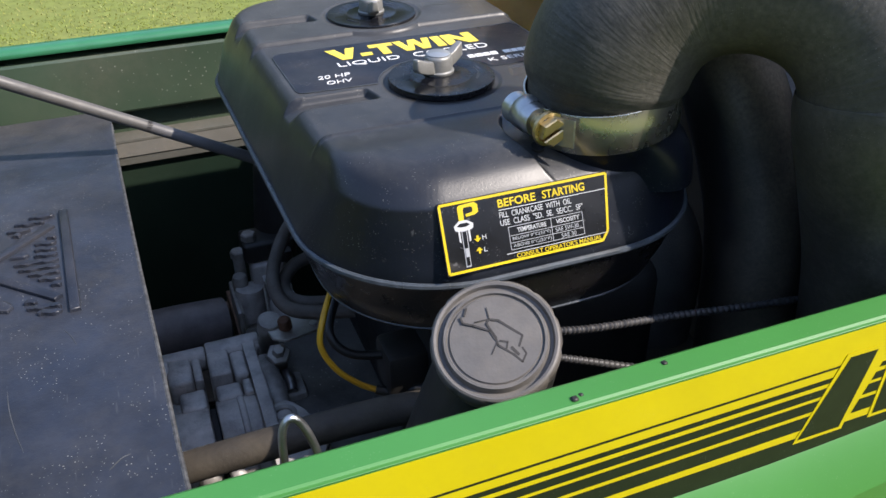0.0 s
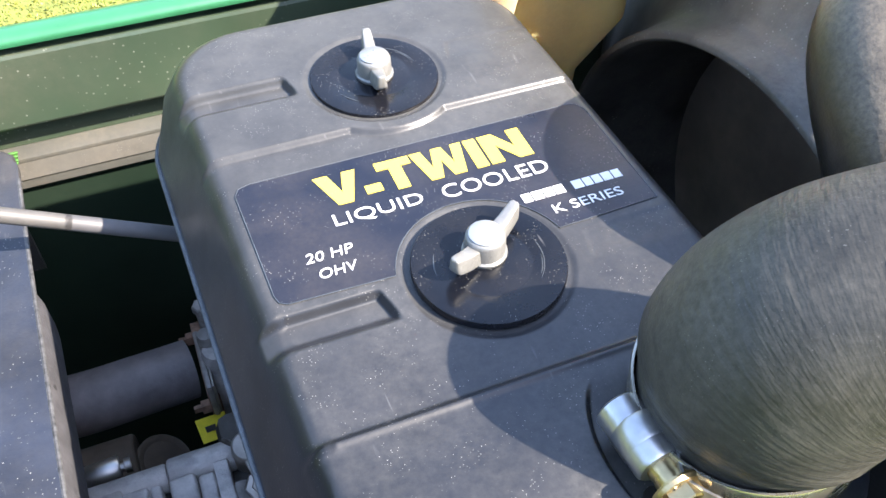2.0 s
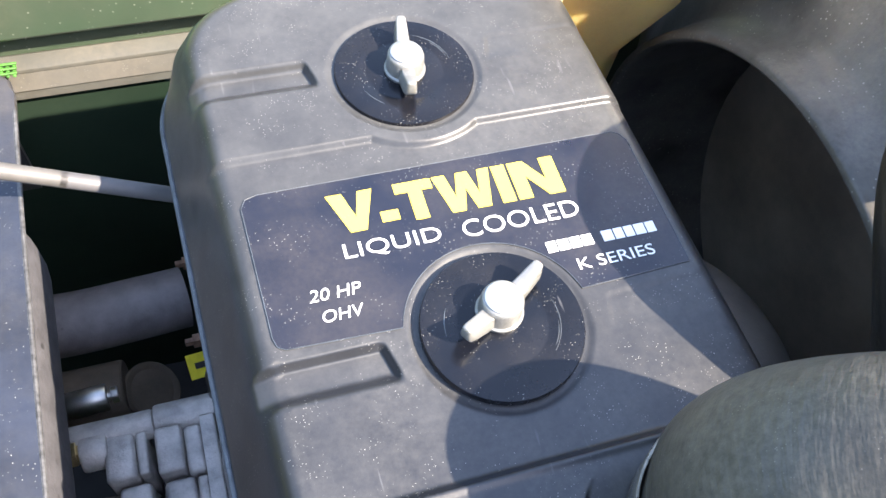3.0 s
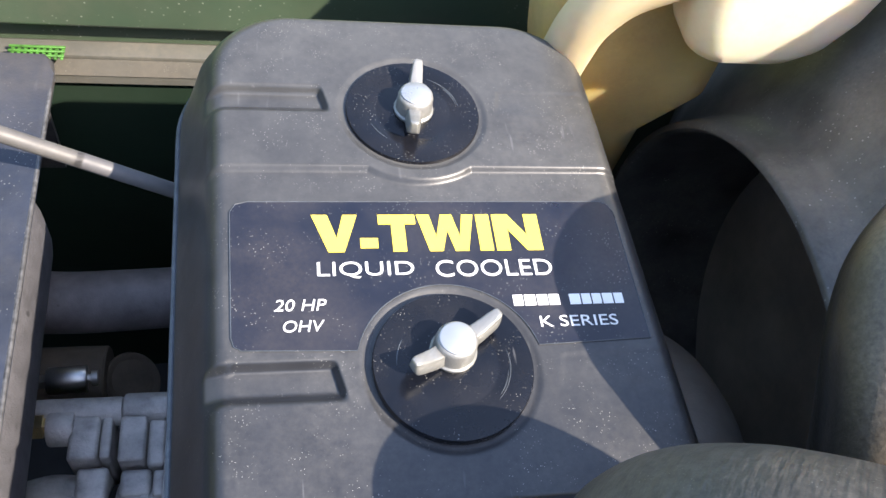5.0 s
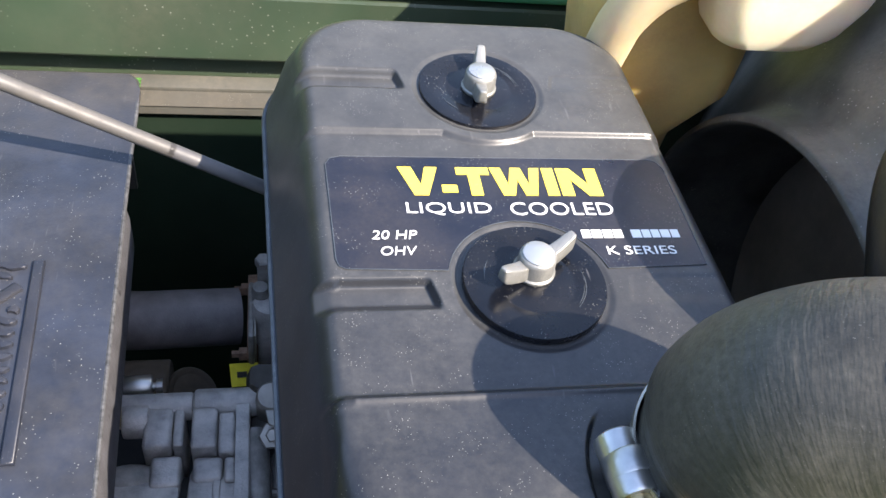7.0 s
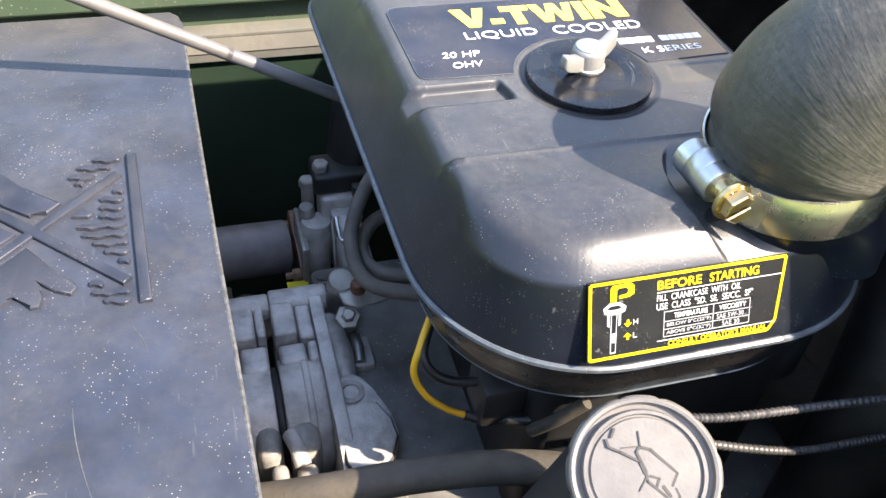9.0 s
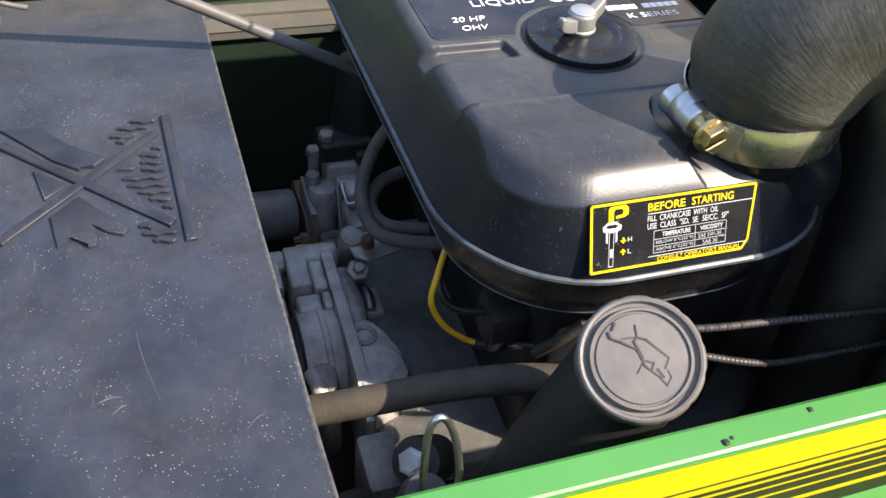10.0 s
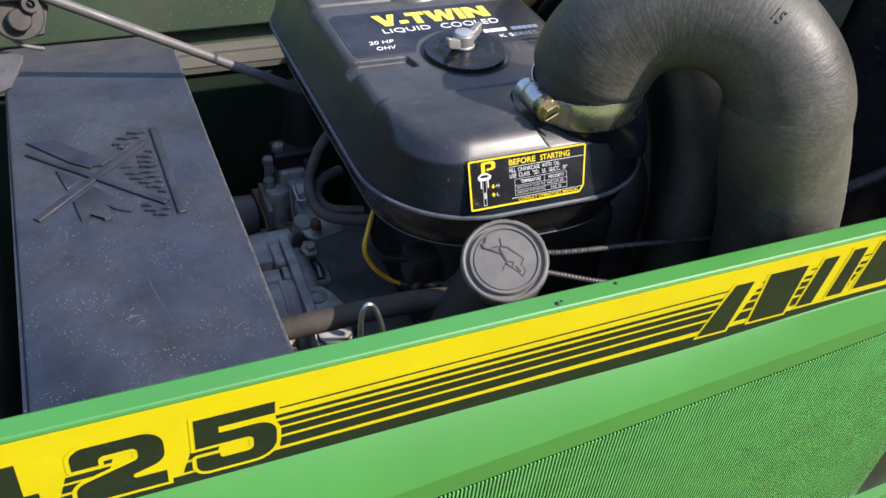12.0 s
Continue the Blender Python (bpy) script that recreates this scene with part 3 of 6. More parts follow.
def make_wing_nut(name, at, turn, label, off=0.0):
    """A zinc wing nut on its round black plate and rubber seal."""
    x, y = at
    root = thing(name, (x, y, 0.799), label, "wing nut", "wing nuts on the air cleaner cover")
    v, f = lathe([(0.0, 0.0), (0.0212, 0.0), (0.0218, 0.0008), (0.0218, 0.0026), (0.0, 0.0026)], (x, y, 0.7978), (0, 0, 1), 64)
    obj("seal", v, f, "seal", root, "black rubber seal")
    v, f = lathe([(0.0, -0.0010), (0.0222, -0.0010), (0.0226, -0.0007), (0.0226, 0.0013), (0.0224, 0.0016), (0.0135, 0.0019), (0.0128, 0.0016), (0.0122, 0.0017), (0.0, 0.0018)],
                 (x, y, 0.8006), (0, 0, 1), 72)
    plate = obj("plate", v, f, "plate", root, "round glossy black steel plate")
    for r, a0, a1 in ((0.0158, turn - 75, turn - 15), (0.0152, turn - 70, turn - 40), (0.0160, turn + 120, turn + 150)):
        arc = [(x + r * math.cos(radians(a0 + (a1 - a0) * k / 12)), y + r * math.sin(radians(a0 + (a1 - a0) * k / 12)), 0.80243) for k in range(13)]
        v, f = tube(arc, lambda s: 0.00005 + 0.00016 * math.sin(math.pi * s), 6, smooth=False)
        obj("scratch", v, f, "seam", plate, "scuffed arc left by the wings")
    v, f = lathe([(0.0, 0.0), (0.0064, 0.0), (0.0067, 0.0005), (0.0067, 0.0013), (0.0061, 0.0018), (0.0059, 0.0066), (0.0056, 0.0076), (0.0050, 0.0080), (0.0, 0.0080)],
                 (x, y + off, 0.8022), (0, 0, 1), 40)
    obj("hub", v, f, "nut", root)
    v, f = lathe([(0.0, 0.0), (0.0050, 0.0), (0.0050, 0.0005), (0.0046, 0.0008), (0.0, 0.0009)], (x, y + off, 0.8101), (0, 0, 1), 36)
    obj("hub_cap", v, f, "nut_cap", root, "smooth pale hub cap")
    for side in (0, 180):
        bm = bmesh.new()
        a0 = [(0.0045, 0.0012, 0.0062), (0.0085, 0.0018, 0.0072), (0.0120, 0.0030, 0.0088), (0.0142, 0.0040, 0.0098), (0.0150, 0.0054, 0.0094)]
        rings = []
        for i, (r, lo, hi) in enumerate(a0):
            w = 0.0029 - 0.0003 * i if i < 4 else 0.0013
            rings.append([bm.verts.new((r, sy * w * (0.75 if hz else 1.0), h)) for sy, h, hz in ((-1, lo, 0), (1, lo, 0), (1, hi, 1), (-1, hi, 1))])
        for a, b in zip(rings, rings[1:]):
            for k in range(4):
                bm.faces.new((a[k], a[(k + 1) % 4], b[(k + 1) % 4], b[k]))
        bm.faces.new(rings[0][::-1])
        bm.faces.new(rings[-1])
        bmesh.ops.bevel(bm, geom=list(bm.edges), offset=0.0005, segments=2, affect="EDGES", profile=0.5)
        bmesh.ops.transform(bm, matrix=pose(x, y + off, 0.8022, 0, 0, turn + side), verts=bm.verts)
        part("wing", bm, "nut", root, angle=50)
    return root


def make_warning_label():
    root = thing("warning_label", (-0.007, -0.092, 0.785), "black and yellow oil instruction sticker on the cover front", "label")
    bl, tl = Vector((-0.0400, -0.0953, 0.7727)), Vector((-0.0392, -0.0848, 0.7950))
    m = frame_m(bl, (1, 0, 0), tl - bl) @ Matrix.Translation((0, 0, 0.0011))
    W, H = 0.0640, (tl - bl).length
    poly = [(0, 0), (0.925, 0), (0.965, 0.14), (1.0, 1.0), (0.0, 1.0)]
    P = lambda a, b: (a * W, b * H)
    back = part("backing", prism_bm([P(a, b) for a, b in poly], 0.0002, 0.0004, m=m), "label", root, smooth=False)
    def strip(a, b, w, mat, name="border", lift=0.00045):
        part(name, prism_bm(bar_poly(P(*a), P(*b), w), lift, lift + 0.0001, m=m), mat, back, smooth=False)
    ins = [(0.012, 0.03), (0.920, 0.03), (0.957, 0.16), (0.988, 0.97), (0.012, 0.97)]
    for a, b in zip(ins, ins[1:] + ins[:1]):
        strip(a, b, 0.0009, "label_yellow")
    strip((0.335, 0.755), (0.975, 0.755), 0.00025, "label_white", "rule")
    strip((0.345, 0.135), (0.955, 0.135), 0.00022, "label_white", "rule")
    for a, b in (((0.375, 0.18), (0.375, 0.50)), ((0.815, 0.18), (0.815, 0.50)), ((0.625, 0.18), (0.625, 0.50)), ((0.375, 0.50), (0.815, 0.50)),
                 ((0.375, 0.375), (0.815, 0.375)), ((0.375, 0.275), (0.815, 0.275)), ((0.375, 0.18), (0.815, 0.18))):
        strip(a, b, 0.0002, "label_grey", "rule")
    B = lambda a0, b0, a1, b1: (a0 * W, b0 * H, a1 * W, b1 * H)
    for words, box, mat, off in (("BEFORE", B(0.335, 0.79, 0.555, 0.905), "label_yellow", 0.02), ("STARTING", B(0.595, 0.79, 0.850, 0.905), "label_yellow", 0.02),
                                 ("FILL  CRANKCASE  WITH  OIL", B(0.335, 0.645, 0.760, 0.725), "label_white", 0.0),
                                 ("USE  CLASS  \"SD.  SE.  SE/CC.  SF\"", B(0.335, 0.535, 0.825, 0.620), "label_white", 0.0),
                                 ("TEMPERATURE", B(0.425, 0.405, 0.595, 0.470), "label_white", 0.01), ("VISCOSITY", B(0.655, 0.405, 0.795, 0.470), "label_white", 0.01),
                                 ("BELOW 0°C(32°F)", B(0.390, 0.295, 0.615, 0.355), "label_grey", 0.0), ("SAE 5W-30", B(0.645, 0.295, 0.785, 0.355), "label_grey", 0.0),
                                 ("ABOVE 0°C(32°F)", B(0.390, 0.195, 0.615, 0.255), "label_grey", 0.0), ("SAE 30", B(0.675, 0.195, 0.765, 0.255), "label_grey", 0.0),
                                 ("CONSULT OPERATOR'S MANUAL", B(0.400, 0.055, 0.915, 0.120), "label_yellow", 0.01),
                                 ("H", B(0.222, 0.41, 0.245, 0.475), "label_white", 0.0), ("L", B(0.222, 0.24, 0.242, 0.305), "label_white", 0.0)):
        text_part("lettering", words, box, m, mat, back, offset=off, lift=0.00045, depth=0.0001)
    # the dipstick drawing
    def shape(pts, mat, lift=0.00045):
        part("drawing", prism_bm([P(a, b) for a, b in pts], lift, lift + 0.0001, m=m), mat, back, smooth=False)
    shape([(0.118, 0.93), (0.205, 0.94), (0.222, 0.90), (0.222, 0.80), (0.200, 0.77), (0.150, 0.76), (0.150, 0.80), (0.185, 0.81), (0.192, 0.83), (0.192, 0.87), (0.180, 0.89),
           (0.145, 0.89), (0.138, 0.86), (0.138, 0.72), (0.108, 0.72), (0.108, 0.90)], "label_yellow")
    shape([(0.075, 0.66), (0.105, 0.72), (0.150, 0.72), (0.185, 0.66), (0.180, 0.60), (0.160, 0.58), (0.160, 0.44), (0.150, 0.42), (0.150, 0.58), (0.105, 0.58), (0.105, 0.42), (0.095, 0.44),
           (0.095, 0.58), (0.080, 0.60)], "label_white")
    shape([(0.092, 0.655), (0.110, 0.685), (0.148, 0.685), (0.166, 0.655), (0.148, 0.635), (0.110, 0.635)], "label", 0.00056)
    shape([(0.112, 0.58), (0.143, 0.58), (0.138, 0.08), (0.110, 0.08)], "label_grey")
    shape([(0.117, 0.57), (0.138, 0.57), (0.134, 0.10), (0.115, 0.10)], "label", 0.00056)
    shape([(0.117, 0.34), (0.137, 0.34), (0.135, 0.22), (0.116, 0.22)], "label_grey", 0.00067)
    for b, d in ((0.44, -1), (0.27, 1)):
        shape([(0.190, b), (0.175, b), (0.195, b + 0.05 * d), (0.215, b), (0.202, b), (0.202, b - 0.04 * d), (0.190, b - 0.04 * d)], "label_yellow")
    return root


# ---- intake hose and its clamp ----
HOSE_A, HOSE_B = Vector((0.0335, -0.0630, 0.0)), Vector((0.1055, -0.1245, 0.0))


def make_intake_hose():
    root = thing("intake_hose", (0.0335, -0.063, 0.794), "thick black ribbed rubber intake hose bent over in an arch", "hose")
    mid, half = (HOSE_A + HOSE_B) / 2, (HOSE_B - HOSE_A) / 2
    z0 = 0.8175
    rise = 0.0425
    def arch(a):
        """Middle of the hose at the angle a round its arch."""
        return mid - half * math.cos(a) + Vector((0.0050, 0.0060, 0)) * math.sin(a) ** 2 + Vector((0, 0, z0 + rise * math.sin(a)))
    pts = [HOSE_A + Vector((0, 0, 0.8045)), HOSE_A + Vector((0, 0, 0.813))] + [arch(math.pi * k / 12) for k in range(13)]
    pts += [HOSE_B + Vector((dx, dy, z)) for dx, dy, z in ((0.008, -0.001, 0.795), (0.020, -0.002, 0.755), (0.032, 0.002, 0.70), (0.046, 0.010, 0.62))]
    def rad(s):
        return 0.0268 + 0.0030 * sstep(s, 0.100, 0.150) - 0.0028 * sstep(s, 0.17, 0.35) + 0.0035 * sstep(s, 0.55, 0.85)
    def ripple(s, a):
        return 0.004 * noise.noise((s * 24, math.cos(a) * 2.0, math.sin(a) * 2.0)) + 0.002 * noise.noise((s * 48, math.cos(a) * 4.5, math.sin(a) * 4.5))
    v, f = tube(pts, rad, 72, 12, ripple=ripple)
    flow_attribute(obj("hose", v, f, "hose", root, "black rubber hose body"), 72, 0.031, 0.40)
    def on_hose(p, size, words):
        """Raised moulding mark on the arch near the point p."""
        p = Vector(p)
        a = min((math.pi * k / 360 for k in range(361)), key=lambda b: (arch(b) - p).length)
        c = arch(a)
        along = (arch(a + 0.01) - arch(a - 0.01)).normalized()
        nrm = p - c
        nrm = (nrm - along * nrm.dot(along)).normalized()
        m = frame_m(c + nrm * 0.0271, along, nrm.cross(along))
        text_part("moulded_mark", words, (-size * 0.35, -size / 2, size * 0.35, size / 2), m, "hose_scuff", root, "raised moulding numeral", offset=-0.01, depth=0.0005)
    on_hose((0.0310, -0.0795, 0.8790), 0.0060, "8")
    on_hose((0.0387, -0.0914, 0.8827), 0.0050, "I")
    # pale scuffs along the crown
    rng = random.Random(8)
    for k in range(6):
        a = radians(75 + 3.6 * k)
        nrm = Vector((-0.0164, -0.0114, 0.0201)).lerp(Vector((-0.0080, -0.0132, 0.0221)), k / 5).normalized()
        pts = []
        for j in range(5):
            c = arch(a + radians(rng.uniform(0.5, 1.1) * j))
            d = (arch(a + 0.01) - arch(a - 0.01)).normalized()
            q = (nrm - d * nrm.dot(d) + d.cross(nrm) * rng.uniform(-0.02, 0.02)).normalized()
            pts.append(c + q * 0.02690)
        w = rng.uniform(0.0003, 0.0007)
        v, f = tube(pts, lambda s, w=w: 0.0001 + w * math.sin(math.pi * s), 8, 5)
        obj("scuff", v, f, "hose_scuff", root, "pale worn scuff")
    on_hose((0.0807, -0.1236, 0.8746), 0.0060, "15")
    return root


def make_hose_clamp():
    cx, cy = HOSE_A.x, HOSE_A.y
    root = thing("hose_clamp", (cx, cy, 0.7965), "worm-drive steel hose clamp with brassy slotted screw", "hose clamp")
    v, f = lathe([(0.0274, 0.0), (0.0280, 0.0), (0.02825, 0.0004), (0.02825, 0.0146), (0.0280, 0.0150), (0.0274, 0.0150), (0.0274, 0.0)],
                 (cx + 0.001, cy, 0.8048), (-0.13, -0.02, 1), 96)
    obj("band", v, f, "band", root, "bright steel band with stamped size")
    tan = Vector((0.07, -1, 0.03)).normalized()
    out = Vector((-1, -0.07, 0)).normalized()
    c = Vector((0.0038, -0.0643, 0.8110))
    v, f = lathe([(0.0, -0.0105), (0.0050, -0.0105), (0.0058, -0.0098), (0.0058, 0.0062), (0.0052, 0.0070), (0.0, 0.0070)], c, tan, 32)
    obj("screw_housing", v, f, "steel", root, "zinc-plated screw housing")
    v, f = lathe([(0.0061, -0.0045), (0.0065, -0.0040), (0.0065, 0.0018), (0.0061, 0.0023)], c - out * 0.0006, tan, 32)
    obj("saddle", v, f, "steel", root)
    v, f = lathe([(0.0033, 0.0065), (0.0036, 0.0080), (0.0033, 0.0092), (0.0036, 0.0104), (0.0033, 0.0116), (0.0034, 0.0128)], c, tan, 24)
    obj("screw_thread", v, f, "brass", root)
    v, f = lathe([(0.0, 0.0125), (0.0062, 0.0125), (0.0064, 0.0131), (0.0060, 0.0141), (0.0046, 0.0142)], c, tan, 32)
    obj("screw_flange", v, f, "brass", root)
    hexa = [(0.0050 * math.cos(radians(60 * k)), 0.0050 * math.sin(radians(60 * k))) for k in range(6)]
    q = tan.to_track_quat("Z", "Y").to_matrix().to_4x4()
    for s in (-1, 1):
        half = [(x, y) for x, y in hexa if y * s > 0.001]
        half = [(-0.0050, 0.0006 * s), (0.0050, 0.0006 * s)] + sorted(half, key=lambda p: -p[0])
        bm = prism_bm(half, 0.0140, 0.0178, 0.0004, Matrix.Translation(c) @ q @ pose(0, 0, 0, 0, 0, 25))
        part("screw_head", bm, "brass", root, smooth=False)
    v, f = lathe([(0.0, 0.0), (0.0047, 0.0), (0.0047, 0.0005), (0.0, 0.0005)], c + tan * 0.0140, tan, 6)
    obj("slot_floor", v, f, "dark_steel", root)
    # tongue of the band beside the screw
    pts = [c - out * 0.004 + tan * 0.006, c - out * 0.001 + tan * 0.013, c - out * 0.005 + tan * 0.021]
    v, f = [], []
    for p in smooth_path(pts, 8):
        v += [p + Vector((0, 0, -0.0055)), p + Vector((0, 0, 0.0045)), p - out * 0.0007 + Vector((0, 0, 0.0045)), p - out * 0.0007 + Vector((0, 0, -0.0055))]
    for i in range(len(v) // 4 - 1):
        for k in range(4):
            f.append((i * 4 + k, i * 4 + (k + 1) % 4, i * 4 + 4 + (k + 1) % 4, i * 4 + 4 + k))
    f += [(0, 1, 2, 3), tuple(range(len(v) - 4, len(v)))]
    obj("band_tongue", v, f, "steel", root)
    return root


# ---- muffler shield ----
SZ = 0.7345


def make_heat_shield():
    root = thing("heat_shield", (-0.19, 0.02, 0.63), "black plastic muffler shield with embossed hot surface sign", "heat shield")
    poly = [(-0.2420, -0.1500), (-0.1325, -0.1500), (-0.1345, -0.109), (-0.1382, 0.01), (-0.1408, 0.110), (-0.1415, 0.1720), (-0.1430, 0.1805), (-0.1470, 0.1850), (-0.2480, 0.1850)]
    top = part("top_panel", prism_bm(poly, SZ - 0.0035, SZ, 0.0022, segs=3), "shield", root, "dusty blue-black top panel")
    for name, a, b, low in (("side_flange", (-0.2430, -0.1500), (-0.2465, 0.1830), 0.60), ("rear_flange", (-0.2465, 0.1832), (-0.1520, 0.1832), 0.66)):
        part(name, prism_bm(bar_poly(a, b, 0.0025), low, SZ - 0.0022), "shield", root)
    # worn rim along the free edge
    rim = [Vector((x, y, SZ - 0.0006)) for x, y in ((-0.1329, -0.148), (-0.1347, -0.109), (-0.1363, -0.05), (-0.1384, 0.01), (-0.1410, 0.110), (-0.1419, 0.163))]
    v, f = tube(rim, 0.0009, 8, 8)
    obj("worn_edge", v, f, "worn", root, "scuffed grey edge")
    # scuffs: a long arc and a few short strokes
    for pts, r in ((((-0.1872, -0.0605), (-0.1868, -0.066), (-0.1860, -0.0725), (-0.1848, -0.0790), (-0.1832, -0.0860), (-0.1810, -0.0940)), 0.00022), (((-0.2010, -0.0905), (-0.1965, -0.0890), (-0.1930, -0.0895)), 0.0003),
                   (((-0.1965, -0.0960), (-0.1935, -0.0935), (-0.1915, -0.0930)), 0.0003), (((-0.1690, -0.030), (-0.1660, -0.036), (-0.1640, -0.043)), 0.00016), (((-0.1560, -0.112), (-0.1520, -0.108), (-0.1490, -0.107)), 0.0002)):
        v, f = tube([Vector((x, y, SZ)) for x, y in pts], lambda s, r=r: 0.00003 + r * math.sin(math.pi * s) ** 0.5, 6, 6)
        obj("scuff", v, f, "scuff", top, "pale scuff mark")
    def emboss(pts, h=0.0016, bev=0.0008):
        part("embossed_shape", prism_bm(pts, SZ - 0.0003, SZ + h, bev, segs=2), "emboss", top)
    for a, b, h in (((-0.1680, 0.0650), (-0.1640, -0.0200), 0.0018), ((-0.2340, -0.0070), (-0.1730, 0.0530), 0.0017), ((-0.2360, 0.0550), (-0.1700, -0.0090), 0.0020)):
        emboss(bar_poly(a, b, 0.0042), h, 0.0007)
    emboss([(-0.2370, 0.0660), (-0.2200, 0.0650), (-0.2100, 0.0500), (-0.1940, 0.0380), (-0.1990, 0.0330), (-0.2040, 0.0340), (-0.2050, 0.0320), (-0.2150, 0.0400)])
    emboss([(-0.2230, 0.0350), (-0.2090, 0.0230), (-0.2180, 0.0150)])
    emboss([(-0.1900, 0.0290), (-0.1860, 0.0330), (-0.1820, 0.0300), (-0.1840, 0.0280)])
    emboss([(-0.2160, 0.0040), (-0.2050, 0.0150), (-0.1950, 0.0010), (-0.1880, -0.0060), (-0.1870, -0.0090), (-0.1890, -0.0120), (-0.1950, -0.0090), (-0.2010, -0.0030), (-0.2075, 0.0055),
            (-0.1990, -0.0080), (-0.1980, -0.0120), (-0.1990, -0.0160), (-0.2020, -0.0160), (-0.2080, -0.0085), (-0.2090, -0.0110), (-0.2130, -0.0140)])
    rows = ((-0.1830, -0.1720, 0.0625), (-0.1890, -0.1760, 0.0580), (-0.1920, -0.1820, 0.0525), (-0.1890, -0.1860, 0.0485), (-0.1750, -0.1710, 0.0415), (-0.1800, -0.1710, 0.0370),
            (-0.1800, -0.1710, 0.0320), (-0.1800, -0.1705, 0.0270), (-0.1880, -0.1700, 0.0220), (-0.1860, -0.1698, 0.0170), (-0.1820, -0.1695, 0.0120), (-0.1780, -0.1692, 0.0070),
            (-0.1730, -0.1690, 0.0015), (-0.1830, -0.1780, -0.0085), (-0.1820, -0.1690, -0.0135), (-0.1780, -0.1690, -0.0180))
    for x0, x1, y in rows:
        emboss(wavy_poly((x0, y + 0.0006), (x1, y - 0.0006), 0.0025, max(0.5, (x1 - x0) / 0.0080), 0.0005), 0.0016, 0.0006)
    root.location.y += 0.009
    return root


def make_muffler():
    root = thing("muffler", (-0.19, 0.02, 0.58), "grey speckled exhaust muffler under the shield", "muffler")
    part("body", box_bm((-0.095, -0.135, 0.670), (0.0, 0.142, 0.7240), 0.020, 6, Matrix.Translation((-0.1395, 0.0, 0.0)) @ Matrix.Rotation(0.035, 4, "Z")), "muffler", root)
    v, f = tube([(-0.21, 0.148, 0.606), (-0.16, 0.150, 0.598), (-0.13, 0.152, 0.596), (-0.101, 0.156, 0.592)], 0.0165, 28)
    obj("outlet_pipe", v, f, "pipe", root, "grey exhaust pipe")
    bm = prism_bm(rounded_rect(-0.032, 0.032, -0.014, 0.014, 0.0135, 6), -0.003, 0.003, 0.0006, Matrix.Translation((-0.0925, 0.1545, 0.5900)) @ pose(0, 0, 0, 0, 90, 0) @ pose(0, 0, 0, 0, 0, 82))
    part("flange", bm, "copper_nut", root, "rusty pipe flange")
    for y, z in ((0.1815, 0.5850), (0.1270, 0.5950)):
        v, f = lathe([(0.0, -0.0075), (0.0022, -0.0075), (0.0022, -0.0035), (0.0040, -0.0035), (0.0040, 0.0015), (0.0, 0.0015)], (-0.0965, y, z), (1, 0, 0), 6)
        obj("nut", v, f, "copper_nut", root, smooth=False)
    return root


# ---- side panels ----
def y_panel(x):
    return -0.1710


def rounded_poly(corners, grow=0.0):
    """Corners (x, y, radius) pushed outwards by grow, each rounded by its radius."""
    n = len(corners)
    turn = sum(corners[i][0] * corners[(i + 1) % n][1] - corners[(i + 1) % n][0] * corners[i][1] for i in range(n))
    side = 1.0 if turn < 0 else -1.0
    moved = []
    for i in range(n):
        p, c, q = (Vector(corners[j % n][:2]) for j in (i - 1, i, i + 1))
        d1, d2 = (c - p).normalized(), (q - c).normalized()
        n1, n2 = Vector((-d1.y, d1.x)) * side, Vector((-d2.y, d2.x)) * side
        moved.append(c + (n1 + n2) * (grow / (1 + n1.dot(n2))))
    out = []
    for i in range(n):
        p, c, q, r = moved[i - 1], moved[i], moved[(i + 1) % n], corners[i][2]
        d1, d2 = (p - c).normalized(), (q - c).normalized()
        if r <= 0:
            out.append(tuple(c))
            continue
        cross = (corners[i][0] - corners[i - 1][0]) * (corners[(i + 1) % n][1] - corners[i][1]) - (corners[i][1] - corners[i - 1][1]) * (corners[(i + 1) % n][0] - corners[i][0])
        r = max(0.0003, r + (grow if cross * side < 0 else -grow))
        half = math.acos(max(-1, min(1, d1.dot(d2)))) / 2
        cut = min(r / math.tan(half), 0.49 * (p - c).length, 0.49 * (q - c).length)
        r = cut * math.tan(half)
        mid = c + (d1 + d2).normalized() * (r / math.sin(half))
        a, b = c + d1 * cut - mid, c + d2 * cut - mid
        for k in range(9):
            v = a.lerp(b, k / 8).normalized() * r
            out.append(tuple(mid + v))
    return out


